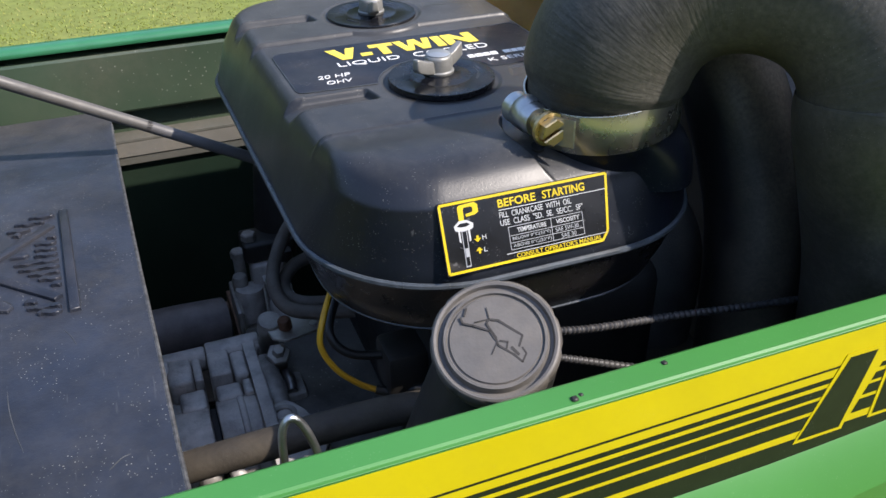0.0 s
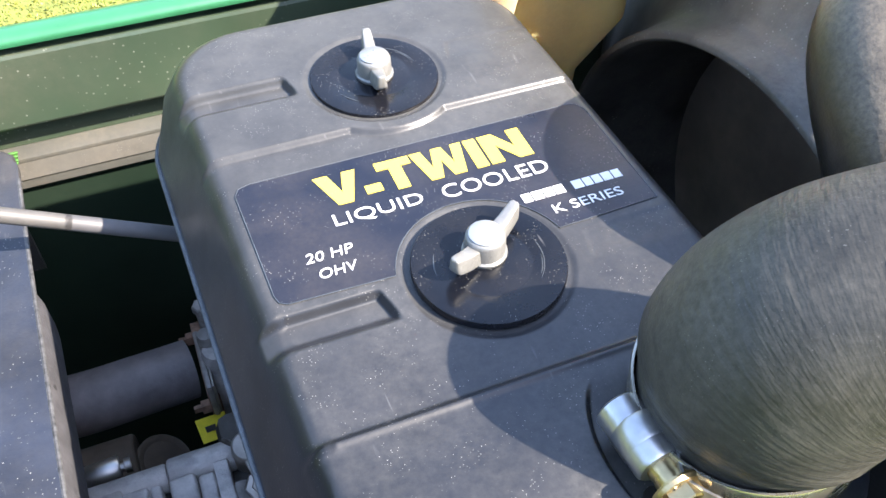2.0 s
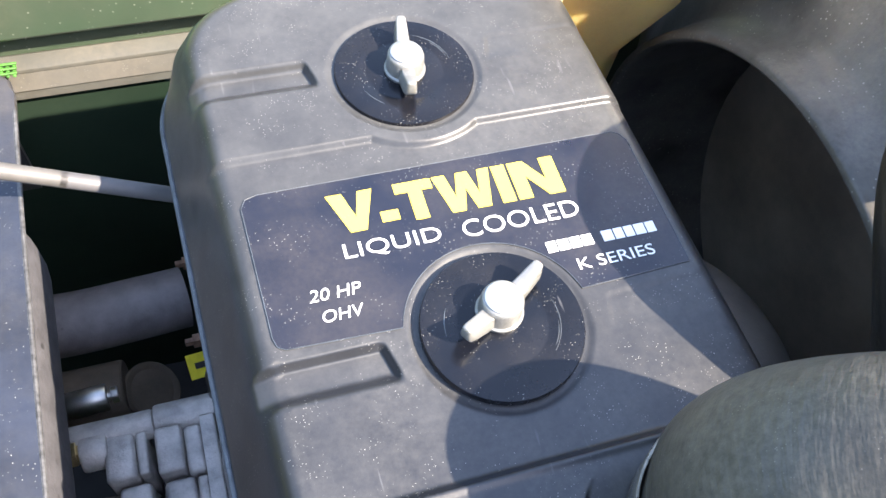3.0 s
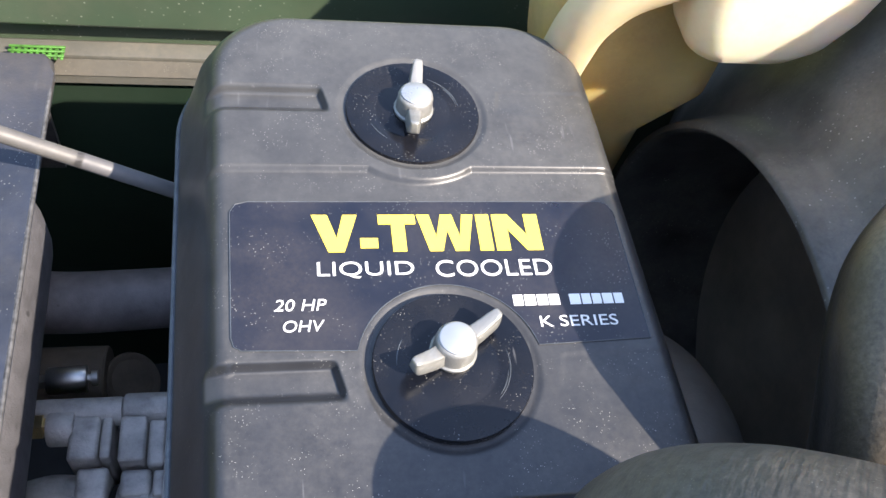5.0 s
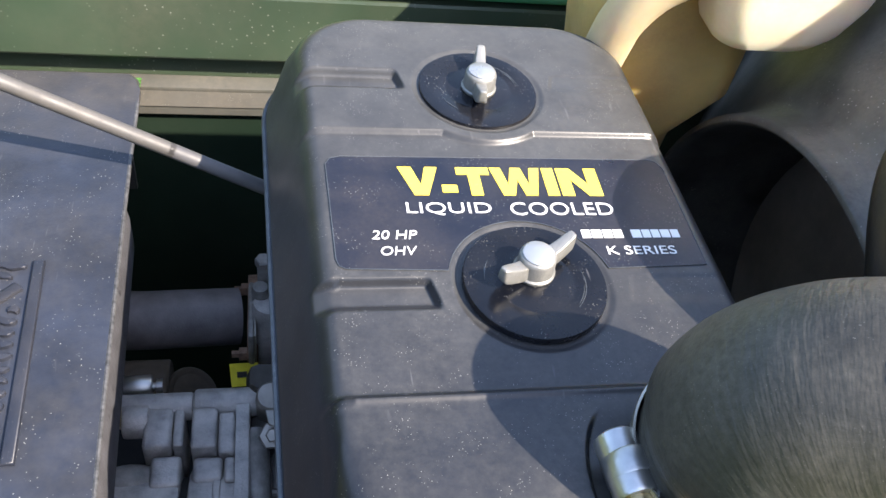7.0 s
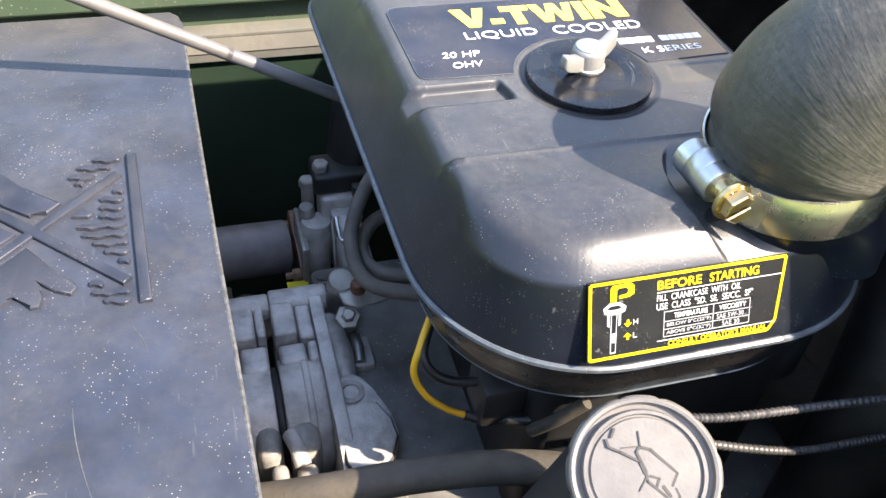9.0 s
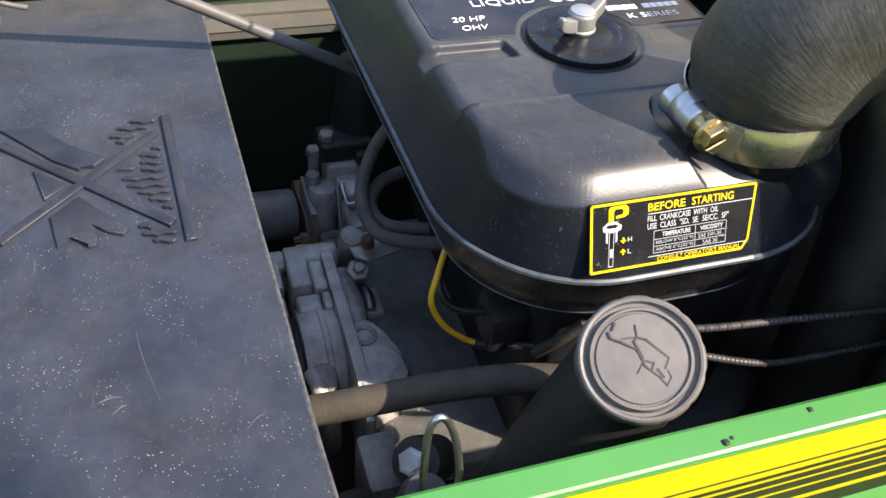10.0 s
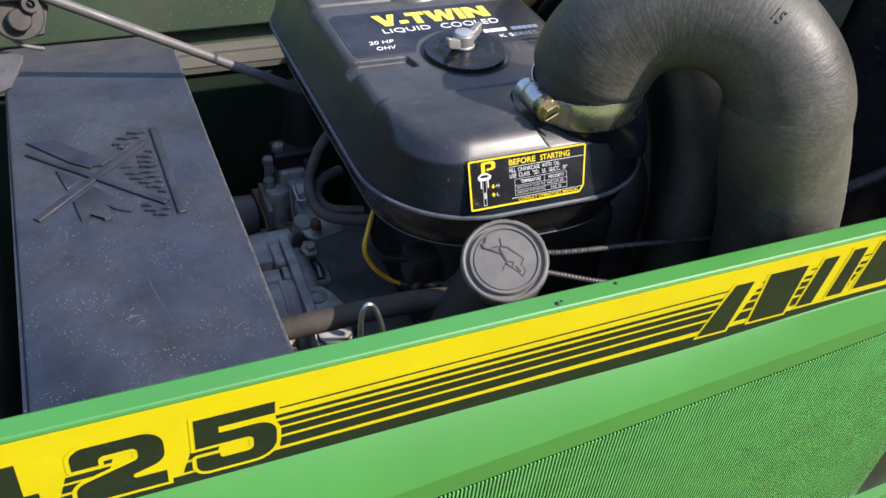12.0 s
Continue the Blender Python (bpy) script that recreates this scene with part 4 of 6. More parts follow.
def make_near_panel():
    root = thing("near_side_panel", (-0.02, -0.165, 0.50), "green hood side panel with yellow striped decal and grille", "side panel")
    zb = lambda x: 0.7260 + 0.0065 * sstep(x, 0.02, 0.17)
    zs = zs_of
    zq = lambda x: min(0.7071 + 0.052 * x, zb(x) - 0.006)
    yq = lambda x: y_panel(x) - max(0.0035, 0.0118 - 0.030 * x)
    xs = [-0.42 + 0.02 * k for k in range(43)]
    v, f = [], []
    def prof(x):
        y = y_panel(x)
        b, s, q, e, g = zb(x), zs(x), zq(x), yq(x), yq(x) + 0.0002
        return [(y + 0.0110, 0.755), (y + 0.0110, 0.7745), (y + 0.0104, 0.7764), (y + 0.0092, 0.7772), (y + 0.0014, 0.7772), (y + 0.0006, 0.7768), (y + 0.0001, 0.7758), (y, 0.7745),
                (y, b + 0.001), (y - 0.0008, b), (e, q), (e - 0.0004, q - 0.0012), (g - 0.0006, s + 0.0008), (g, s), (g + 0.0022, s - 0.0004), (g + 0.0022, s + 0.004), (y - 0.002, b - 0.016), (y + 0.003, b), (y + 0.003, 0.750)]
    m = len(prof(0))
    for x in xs:
        v += [(x, y, z) for y, z in prof(x)]
    for i in range(len(xs) - 1):
        for k in range(m):
            f.append((i * m + k, i * m + (k + 1) % m, (i + 1) * m + (k + 1) % m, (i + 1) * m + k))
    f += [tuple(range(m)), tuple(range(len(v) - m, len(v)))]
    obj("panel", v, f, "green", root, "glossy green moulded panel", angle=14)
    # decal: local x runs along the panel, y is the height
    md = Matrix.Translation((0, y_panel(0), 0)) @ frame_m((0, 0, 0), (1, 0, 0), (0, 0, 1))
    top, x0, x1 = 0.7762, -0.40, 0.40
    def sheet(pts, mat, name, lift, label=""):
        return part(name, prism_bm(pts, lift, lift + 0.00006, m=md), mat, holder[0], label, smooth=False)
    holder = [root]
    grid = [x0 + 0.02 * k for k in range(41)]
    sheet([(x, zb(x) + 0.0012) for x in grid] + [(x, top - 0.0005) for x in grid[::-1]], "decal_yellow", "decal", 0.0002, "yellow decal strip")
    holder[0] = scene.objects["decal"]
    def rise(x):
        return 0.0175 * (x + 0.145)
    def stripes(a, b, slant, lift=0.00032, lead=None, rows=5):
        lead = slant if lead is None else lead
        for lo, hi in ((0.7588, 0.7597), (0.7534, 0.7554), (0.7484, 0.7516), (0.7428, 0.7470), (0.7357, 0.7412))[:rows]:
            sheet([(a + lead * (lo - 0.717), lo + rise(a)), (b + slant * (lo - 0.717), lo + rise(b)), (b + slant * (hi - 0.717), hi + rise(b)), (a + lead * (hi - 0.717), hi + rise(a))],
                  "decal_dark", "stripe", lift)
    stripes(-0.1500, 0.0490, 0.34, lead=-0.05)
    sheet([(x, zb(x) + 0.0012) for x in grid] + [(x, max(0.7338 + rise(x) * 0.6, zb(x) + 0.0022)) for x in grid[::-1]], "decal_dark", "stripe", 0.00032, "dark lower stripe")
    for a, b in ((-0.2400, -0.2245), (-0.1950, -0.1840), (0.0640, 0.0720), (0.0930, 0.1010), (0.1235, 0.1320), (0.1400, 0.1460)):
        stripes(a, b, 0.34)
    # slanted numerals with a yellow surround: corners (along, up, radius)
    four = [(0.45, 1, 0), (0.86, 1, 0), (0.86, 0.42, 0), (1.0, 0.42, 0), (1.0, 0.20, 0), (0.86, 0.20, 0), (0.86, 0, 0), (0.54, 0, 0), (0.54, 0.20, 0), (-0.1, 0.20, 0), (-0.1, 0.42, 0)]
    two = [(0, 0.64, 0.01), (0, 1, 0.22), (1, 1, 0.24), (1, 0.44, 0.20), (0.40, 0.24, 0.04), (1, 0.24, 0), (1, 0, 0), (0, 0, 0), (0, 0.34, 0.16), (0.71, 0.58, 0.07), (0.71, 0.79, 0.07), (0.29, 0.79, 0.07), (0.29, 0.64, 0.01)]
    five = [(0, 1, 0), (0.98, 1, 0), (0.98, 0.79, 0), (0.29, 0.79, 0), (0.29, 0.68, 0.01), (1, 0.68, 0.22), (1, 0, 0.26), (0, 0, 0.22), (0, 0.30, 0.01), (0.29, 0.30, 0.01), (0.29, 0.205, 0.06), (0.71, 0.205, 0.08), (0.71, 0.475, 0.08),
            (0, 0.475, 0)]
    z0, z1 = 0.7322, 0.7640
    for shape, x0, x1 in ((four, -0.2735, -0.2385), (two, -0.2265, -0.1945), (five, -0.1835, -0.1525)):
        for grow, mat, name, lift, label in ((0.0017, "decal_yellow", "numeral_outline", 0.00044, ""), (0.0, "decal_dark", "numeral", 0.00056, "dark green slanted numeral")):
            flat = [(x0 + (x1 - x0) * a, z0 + (z1 - z0) * b, r * 0.034) for a, b, r in shape]
            pts = [(x + 0.04 * (z - z0), z) for x, z in rounded_poly(flat, grow)]
            sheet(pts, mat, name, lift, label)
    # the maker's word as plain slanted blocks
    for lean, lo, hi in ((((0.0500, 0.0665), (0.0622, 0.0728)), 0.7350, 0.7655), (((0.0800, 0.1015), (0.0815, 0.1040)), 0.7362, 0.7675), (((0.1085, 0.1185), (0.1135, 0.1225)), 0.7385, 0.7690),
                         (((0.1270, 0.1370), (0.1310, 0.1395)), 0.7400, 0.7705), (((0.1440, 0.1660), (0.1480, 0.1690)), 0.7410, 0.7720)):
        for grow, mat, lift, name in ((0.0015, "decal_yellow", 0.00044, "maker_outline"), (0.0, "decal_dark", 0.00056, "maker_block")):
            (a, b), (c, d) = lean
            rr = [(a - grow, lo - grow), (b + grow, lo - grow), (d + grow, hi + grow), (c - grow, hi + grow)]
            part(name, prism_bm(rr, lift, lift + 0.00006, m=md), mat, holder[0], smooth=False)
    # thin joint line along the lip
    v, f = tube([(x, y_panel(x) - 0.0001, 0.7764) for x in (-0.42, 0.0, 0.42)], 0.00015, 6, 6)
    obj("lip_line", v, f, "green", root)
    # specks of dirt on the flange
    for x, y, s in ((-0.0315, 0.0032, 0.0010), (-0.0290, 0.0042, 0.0006), (-0.0010, 0.0070, 0.0008)):
        part("dirt_crumb", box_bm((x - s, y_panel(x) + y - s, 0.777), (x + s, y_panel(x) + y + s, 0.777 + s), s * 0.4, 1), "black", root)
    return root


def make_near_grille(root):
    v, f = [], []
    for x in (-0.42, 0.42):
        y = y_panel(x) - 0.003
        v += [(x, y, 0.30), (x, y + 0.002, 0.30), (x, y + 0.002, zs_of(x) + 0.004), (x, y, zs_of(x) + 0.004)]
    for k in range(4):
        f.append((k, (k + 1) % 4, (k + 1) % 4 + 4, k + 4))
    f += [(0, 1, 2, 3), (4, 5, 6, 7)]
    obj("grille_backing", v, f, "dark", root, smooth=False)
    lower = [(-0.42 + 0.02 * k) for k in range(43)]
    zl = lambda x: 0.475 + 0.085 * x
    v, f = [], []
    for x in lower:
        y = y_panel(x)
        z = zl(x)
        v += [(x, y - 0.0105, z), (x, y - 0.0130, z - 0.02), (x, y - 0.0130, 0.30), (x, y, 0.30), (x, y, z)]
    for i in range(len(lower) - 1):
        for k in range(5):
            f.append((i * 5 + k, i * 5 + (k + 1) % 5, i * 5 + 5 + (k + 1) % 5, i * 5 + 5 + k))
    obj("lower_panel", v, f, "green", root, "green panel below the grille")
    bm = box_bm((-0.00050, -0.0005, -0.11), (0.00050, 0.0005, 0.11), 0.00015, 1)
    first = part("grille_slat", bm, "mesh", root)
    for k in range(286):
        x = -0.16 + 0.0021 * k
        ob = first if k == 0 else bpy.data.objects.new("grille_slat", first.data)
        if k:
            scene.collection.objects.link(ob)
            ob.parent = root
            ob.matrix_parent_inverse = first.matrix_parent_inverse
        ob.location = (x, y_panel(x) - max(0.0035, 0.0118 - 0.030 * x) + 0.0012, zs_of(x) - 0.1132)
    # cross wires joining the slats
    for r in range(11):
        v, f = tube([(x, y_panel(x) - max(0.0035, 0.0118 - 0.030 * x) + 0.0022, zs_of(x) - 0.003 - 0.02 * r) for x in (-0.17, 0.0, 0.27, 0.40)], 0.0004, 5, 6)
        obj("grille_wire", v, f, "mesh", root)


def zs_of(x):
    return 0.6924 + 0.058 * x


def make_far_panel():
    root = thing("far_side_panel", (0.0, 0.245, 0.45), "dark green inner face of the opposite hood side", "side panel")
    prof = [(0.2308, 0.7165), (0.2302, 0.7178), (0.2312, 0.7535), (0.2320, 0.7550), (0.2440, 0.7550), (0.2440, 0.4), (0.2405, 0.4), (0.2405, 0.7165)]
    v, f = [], []
    for x in (-0.75, 0.55):
        v += [(x, y, z) for y, z in prof]
    n = len(prof)
    f = [(k, (k + 1) % n, (k + 1) % n + n, k + n) for k in range(n)] + [tuple(range(n)), tuple(range(n, 2 * n))]
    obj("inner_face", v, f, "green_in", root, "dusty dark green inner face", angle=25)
    lip = [(0.2302, 0.7598), (0.2298, 0.7612), (0.2304, 0.7632), (0.2325, 0.7645), (0.2390, 0.7650), (0.2430, 0.7635), (0.2450, 0.7600), (0.2470, 0.45), (0.2448, 0.45), (0.2445, 0.7598)]
    v = []
    for x in (-0.75, 0.55):
        v += [(x, y, z) for y, z in lip]
    n = len(lip)
    f = [(k, (k + 1) % n, (k + 1) % n + n, k + n) for k in range(n)] + [tuple(range(n)), tuple(range(n, 2 * n))]
    obj("rolled_lip", v, f, "green_lip", root, "bright green rolled lip", angle=60)
    return root


def make_frame_beam():
    root = thing("frame_beam", (-0.05, 0.235, 0.42), "grey-beige frame rail along the engine bay", "frame rail")
    def rail(name, prof, mat, label):
        n = len(prof)
        v = [(x, y, z) for x in (-0.55, 0.10) for y, z in prof]
        f = [(k, (k + 1) % n, (k + 1) % n + n, k + n) for k in range(n)] + [tuple(range(n)), tuple(range(n, 2 * n))]
        obj(name, v, f, mat, root, label, angle=25)
    rail("rail_top", [(0.2314, 0.6958), (0.2318, 0.6968), (0.2326, 0.6974), (0.2385, 0.7000), (0.2402, 0.6990), (0.2402, 0.6950), (0.2314, 0.6950)], "ledge", "dull olive-grey ledge")
    rail("rail_face", [(0.2314, 0.6948), (0.2402, 0.6948), (0.2402, 0.6866), (0.2284, 0.6866)], "beam", "pale beige sloping rail face")
    rail("rail_foot", [(0.2292, 0.6864), (0.2402, 0.6864), (0.2402, 0.6806), (0.2292, 0.6806)], "ledge_low", "grey lower edge")
    part("inner_panel", box_bm((-0.55, 0.2330, 0.35), (0.10, 0.2402, 0.6804), 0.001, 1), "green_shade", root, "green panel darkened in colour for shade")
    # scrap of green netting caught behind the shield
    root2 = thing("netting_scrap", (-0.165, 0.226, 0.703), "scrap of bright green netting on the rail", "netting")
    bm = bmesh.new()
    for k in range(9):
        b = box_bm((-0.1735 + 0.0028 * k, 0.2245, 0.7000), (-0.1720 + 0.0028 * k, 0.2325, 0.7014), 0.0003, 1)
        tmp = bpy.data.meshes.new("tmp")
        b.to_mesh(tmp)
        b.free()
        bm.from_mesh(tmp)
        bpy.data.meshes.remove(tmp)
    for k in range(3):
        b = box_bm((-0.1745, 0.2250 + 0.0030 * k, 0.7013), (-0.149, 0.2264 + 0.0030 * k, 0.7024), 0.0003, 1)
        tmp = bpy.data.meshes.new("tmp")
        b.to_mesh(tmp)
        b.free()
        bm.from_mesh(tmp)
        bpy.data.meshes.remove(tmp)
    part("net", bm, "net", root2)


def make_prop_rod():
    root = thing("prop_rod", (-0.15, 0.12, 0.74), "grey steel rod in two grey lengths crossing the engine bay", "rod")
    a, b = Vector((-0.2300, 0.1233, 0.8088)), Vector((-0.066, 0.1188, 0.7207))
    j = a.lerp(b, 0.664)
    v, f = tube([a, (a + j) / 2, j], 0.0031, 20, 4)
    obj("rod", v, f, "rod_grey", root, "pale grey rod")
    # the rest of the rod, same thickness, in a slightly bluer grey
    v, f = tube([j - (j - a) * 0.02, (b + j) / 2, b], 0.0031, 20, 4)
    obj("sleeve", v, f, "rod_dark", root, "bluer grey length of the rod")
    return root


def make_hinge_bracket():
    root = thing("hinge_bracket", (-0.226, 0.115, 0.775), "worn steel hinge bracket with pin and spring hook", "bracket")
    ax = Vector((0.30, -0.80, 0.52)).normalized()
    c = Vector((-0.2280, 0.1150, 0.7930))
    v, f = lathe([(0.0, 0.0), (0.0135, 0.0), (0.0142, 0.0008), (0.0142, 0.0026), (0.0135, 0.0034), (0.0, 0.0034)], c, ax, 40)
    obj("disc", v, f, "bracket", root, "brown-grey pivot disc")
    v, f = lathe([(0.0, -0.009), (0.0158, -0.009), (0.0164, -0.008), (0.0164, -0.004), (0.0158, -0.003), (0.0, -0.003)], c + Vector((0.003, 0.002, 0.001)), ax, 6)
    obj("back_plate", v, f, "bracket", root, smooth=False)
    v, f = lathe([(0.0, 0.003), (0.0062, 0.003), (0.0064, 0.004), (0.0064, 0.0115), (0.0056, 0.0125), (0.0, 0.0125)], c + Vector((-0.0015, 0.0, -0.0045)), ax, 32)
    obj("pin", v, f, "bracket", root)
    v, f = lathe([(0.0022, 0.003), (0.0046, 0.003), (0.0050, 0.005), (0.0046, 0.0085), (0.0024, 0.0085), (0.0022, 0.003)], c + Vector((0.0065, 0.0, 0.0045)), ax, 20)
    obj("eyelet", v, f, "bracket", root)
    v, f = tube([c + Vector((-0.004, -0.004, -0.0120)), c + Vector((0.000, -0.006, -0.0150)), c + Vector((0.005, -0.006, -0.0170)), c + Vector((0.0105, -0.006, -0.0185))], 0.0013, 10)
    obj("hook", v, f, "rod_grey", root, "bent wire hook")
    pts = [(-0.010, -0.020), (0.000, -0.006), (0.0005, -0.003), (-0.030, 0.012), (-0.050, 0.012), (-0.050, -0.030)]
    part("folded_plate", prism_bm(pts, 0.0, 0.003, 0.0008, frame_m(c + Vector((-0.002, -0.001, -0.0215)), Vector((1, 0, 0.12)), Vector((0, 0.75, 0.66)))), "muffler", root, "grey folded plate")
    part("arm", box_bm((-0.290, 0.1100, 0.8030), (-0.2190, 0.1270, 0.8095), 0.0020, 2), "bracket", root)
    return root


# ---- engine top ----
def make_engine_block():
    root = thing("engine_block", (-0.02, 0.02, 0.42), "dark grey dusty engine block top", "engine block")
    part("deck", box_bm((-0.095, -0.085, 0.44), (0.11, 0.10, 0.628), 0.006, 2), "deck", root, "oily dark deck with grit")
    part("front_case", box_bm((-0.128, -0.150, 0.44), (0.03, -0.080, 0.650), 0.010, 3), "block", root)
    part("raised_case", box_bm((-0.105, -0.148, 0.60), (-0.01, -0.094, 0.668), 0.014, 4), "block", root)
    # dark box filling the shaded gap below the bowl; it also stops sunlight
    part("shade_filler", box_bm((-0.035, -0.072, 0.62), (0.070, 0.12, 0.7365), 0.012, 3), "dark", root)
    part("ledge", box_bm((-0.112, -0.098, 0.630), (-0.096, -0.070, 0.668), 0.003, 2), "alu_dark", root, "cast corner")
    return root


def make_pump_casting():
    root = thing("pump_casting", (-0.12, 0.02, 0.50), "rough cast aluminium housing beside the shield", "casting")
    def ring(name, x0, x1, y, z, r, mat="alu"):
        e = min(0.0016, 0.3 * (x1 - x0))
        v, f = lathe([(0.0, 0.0), (r - e, 0.0), (r - e * 0.3, e * 0.3), (r, e), (r, x1 - x0 - e), (r - e * 0.3, x1 - x0 - e * 0.3), (r - e, x1 - x0), (0.0, x1 - x0)], (x0, y, z), (1, 0, 0), 48)
        obj(name, v, f, mat, root)
    ring("drum", -0.170, -0.1228, 0.0190, 0.6065, 0.0285)
    ring("drum", -0.1192, -0.0985, 0.0190, 0.6070, 0.0292)
    ring("gasket", -0.1229, -0.1191, 0.0190, 0.6065, 0.0262, "seal")
    ring("flange_ring", -0.1086, -0.1050, 0.0190, 0.6070, 0.0302)
    ring("gallery", -0.157, -0.1185, 0.0715, 0.6325, 0.0066)
    ring("gallery", -0.1185, -0.0890, 0.0720, 0.6330, 0.0072)
    ring("boss", -0.1500, -0.1380, 0.0645, 0.6325, 0.0080)
    def pad(lo, hi, soft=0.0016, mat="alu"):
        part("cast_pad", box_bm(lo, hi, soft, 3), mat, root)
    pad((-0.1400, 0.0470, 0.6000), (-0.1272, 0.0680, 0.6385), 0.0022)
    pad((-0.1268, 0.0480, 0.6000), (-0.1222, 0.0672, 0.6372), 0.0012)
    pad((-0.1186, 0.0450, 0.6000), (-0.1072, 0.0660, 0.6402), 0.0016)
    pad((-0.1066, 0.0430, 0.6000), (-0.0990, 0.0648, 0.6380), 0.0018)
    pad((-0.1360, 0.0300, 0.6000), (-0.1226, 0.0455, 0.6340), 0.0022)
    pad((-0.1175, 0.0310, 0.6000), (-0.1044, 0.0432, 0.6352), 0.0022)
    pad((-0.1036, 0.0300, 0.6000), (-0.0988, 0.0418, 0.6365), 0.0014)
    # lower pads take the darker alloy in place of a shadow on them
    pad((-0.1340, -0.0150, 0.5900), (-0.1225, 0.0040, 0.6290), 0.0050, "alu_dark")
    pad((-0.1185, -0.0160, 0.5900), (-0.1050, 0.0020, 0.6300), 0.0050, "alu_dark")
    pad((-0.1290, -0.0300, 0.5900), (-0.1215, -0.0165, 0.6260), 0.0032, "alu_dark")
    pad((-0.1180, -0.0320, 0.5900), (-0.1080, -0.0175, 0.6240), 0.0036, "alu_dark")
    v, f = tube([(-0.1185, -0.0050, 0.6290), (-0.1165, -0.0130, 0.6300), (-0.1150, -0.0205, 0.6260)], 0.0038, 16)
    obj("rib", v, f, "alu", root)
    # upright end flange with its rounded shoulder
    pts = [(0.0700, 0.5850), (0.0700, 0.6360), (0.0665, 0.6405), (0.0100, 0.6415), (-0.0180, 0.6400), (-0.0420, 0.6330), (-0.0420, 0.5850)]
    part("end_flange", prism_bm(pts, -0.0032, 0.0032, 0.0010, frame_m((-0.0955, 0, 0), (0, 1, 0), (0, 0, 1)), segs=2), "alu", root)
    v, f = tube([(-0.0905, 0.054, 0.6330), (-0.0895, 0.040, 0.6345), (-0.0890, 0.026, 0.6330), (-0.0885, 0.018, 0.6280)], 0.0062, 20)
    obj("shoulder", v, f, "alu_dark", root)
    v, f = tube([(-0.0800, 0.042, 0.6330), (-0.0795, 0.034, 0.6350), (-0.0800, 0.026, 0.6330)], 0.0028, 12)
    obj("pin", v, f, "dark_steel", root, "short steel pin")
    v, f = tube([(-0.155, 0.036, 0.622), (-0.146, 0.037, 0.624), (-0.138, 0.037, 0.622)], 0.0090, 20)
    obj("stub_pipe", v, f, "alu_dark", root)
    v, f = lathe([(0.0, -0.006), (0.0058, -0.006), (0.0058, 0.003), (0.0040, 0.003), (0.0040, 0.008), (0.0, 0.008)], (-0.1540, 0.0650, 0.6350), (1, 0, 0), 6)
    obj("fitting", v, f, "brass", root, "brass hex fitting", smooth=False)
    return root


def make_cover_plate():
    root = thing("cover_plate", (-0.088, -0.01, 0.625), "grey cast cover plate with a threaded hole", "cover plate")
    pts = [(-0.0990, 0.0110), (-0.0870, 0.0122), (-0.0835, 0.0095), (-0.0795, 0.0015), (-0.0738, -0.0120), (-0.0730, -0.0240), (-0.0770, -0.0350), (-0.0840, -0.0440), (-0.0960, -0.0480), (-0.0990, -0.0400)]
    part("plate", prism_bm(pts, 0.626, 0.6405, 0.0012, segs=2), "alu", root)
    inner = [(-0.0980, -0.0075), (-0.0925, -0.0085), (-0.0895, -0.0065), (-0.0850, -0.0085), (-0.0800, -0.0075), (-0.0755, -0.0170), (-0.0745, -0.0270), (-0.0790, -0.0370), (-0.0860, -0.0430), (-0.0950, -0.0440), (-0.0985, -0.0360)]
    part("raised_pad", prism_bm(inner, 0.6402, 0.6425, 0.0009, segs=2), "alu", root)
    # thin dark tube paints the recess shade round the pad
    edge = [Vector((x, y, 0.6406)) for x, y in inner]
    v, f = tube(edge + [edge[0]], 0.0009, 8, smooth=False, caps=False)
    obj("groove", v, f, "groove", root, "dark line painting the groove's shade round the pad")
    v, f = lathe([(0.0066, 0.0), (0.0066, 0.0009), (0.0042, 0.0010), (0.0038, 0.0004), (0.0036, -0.010), (0.0, -0.010)], (-0.0900, 0.0014, 0.6405), (0, 0, 1), 28)
    obj("hole", v, f, "alu_dark", root, "dark threaded hole")
    root.location += Vector((0.0015, 0.0050, -0.0035))
    return root


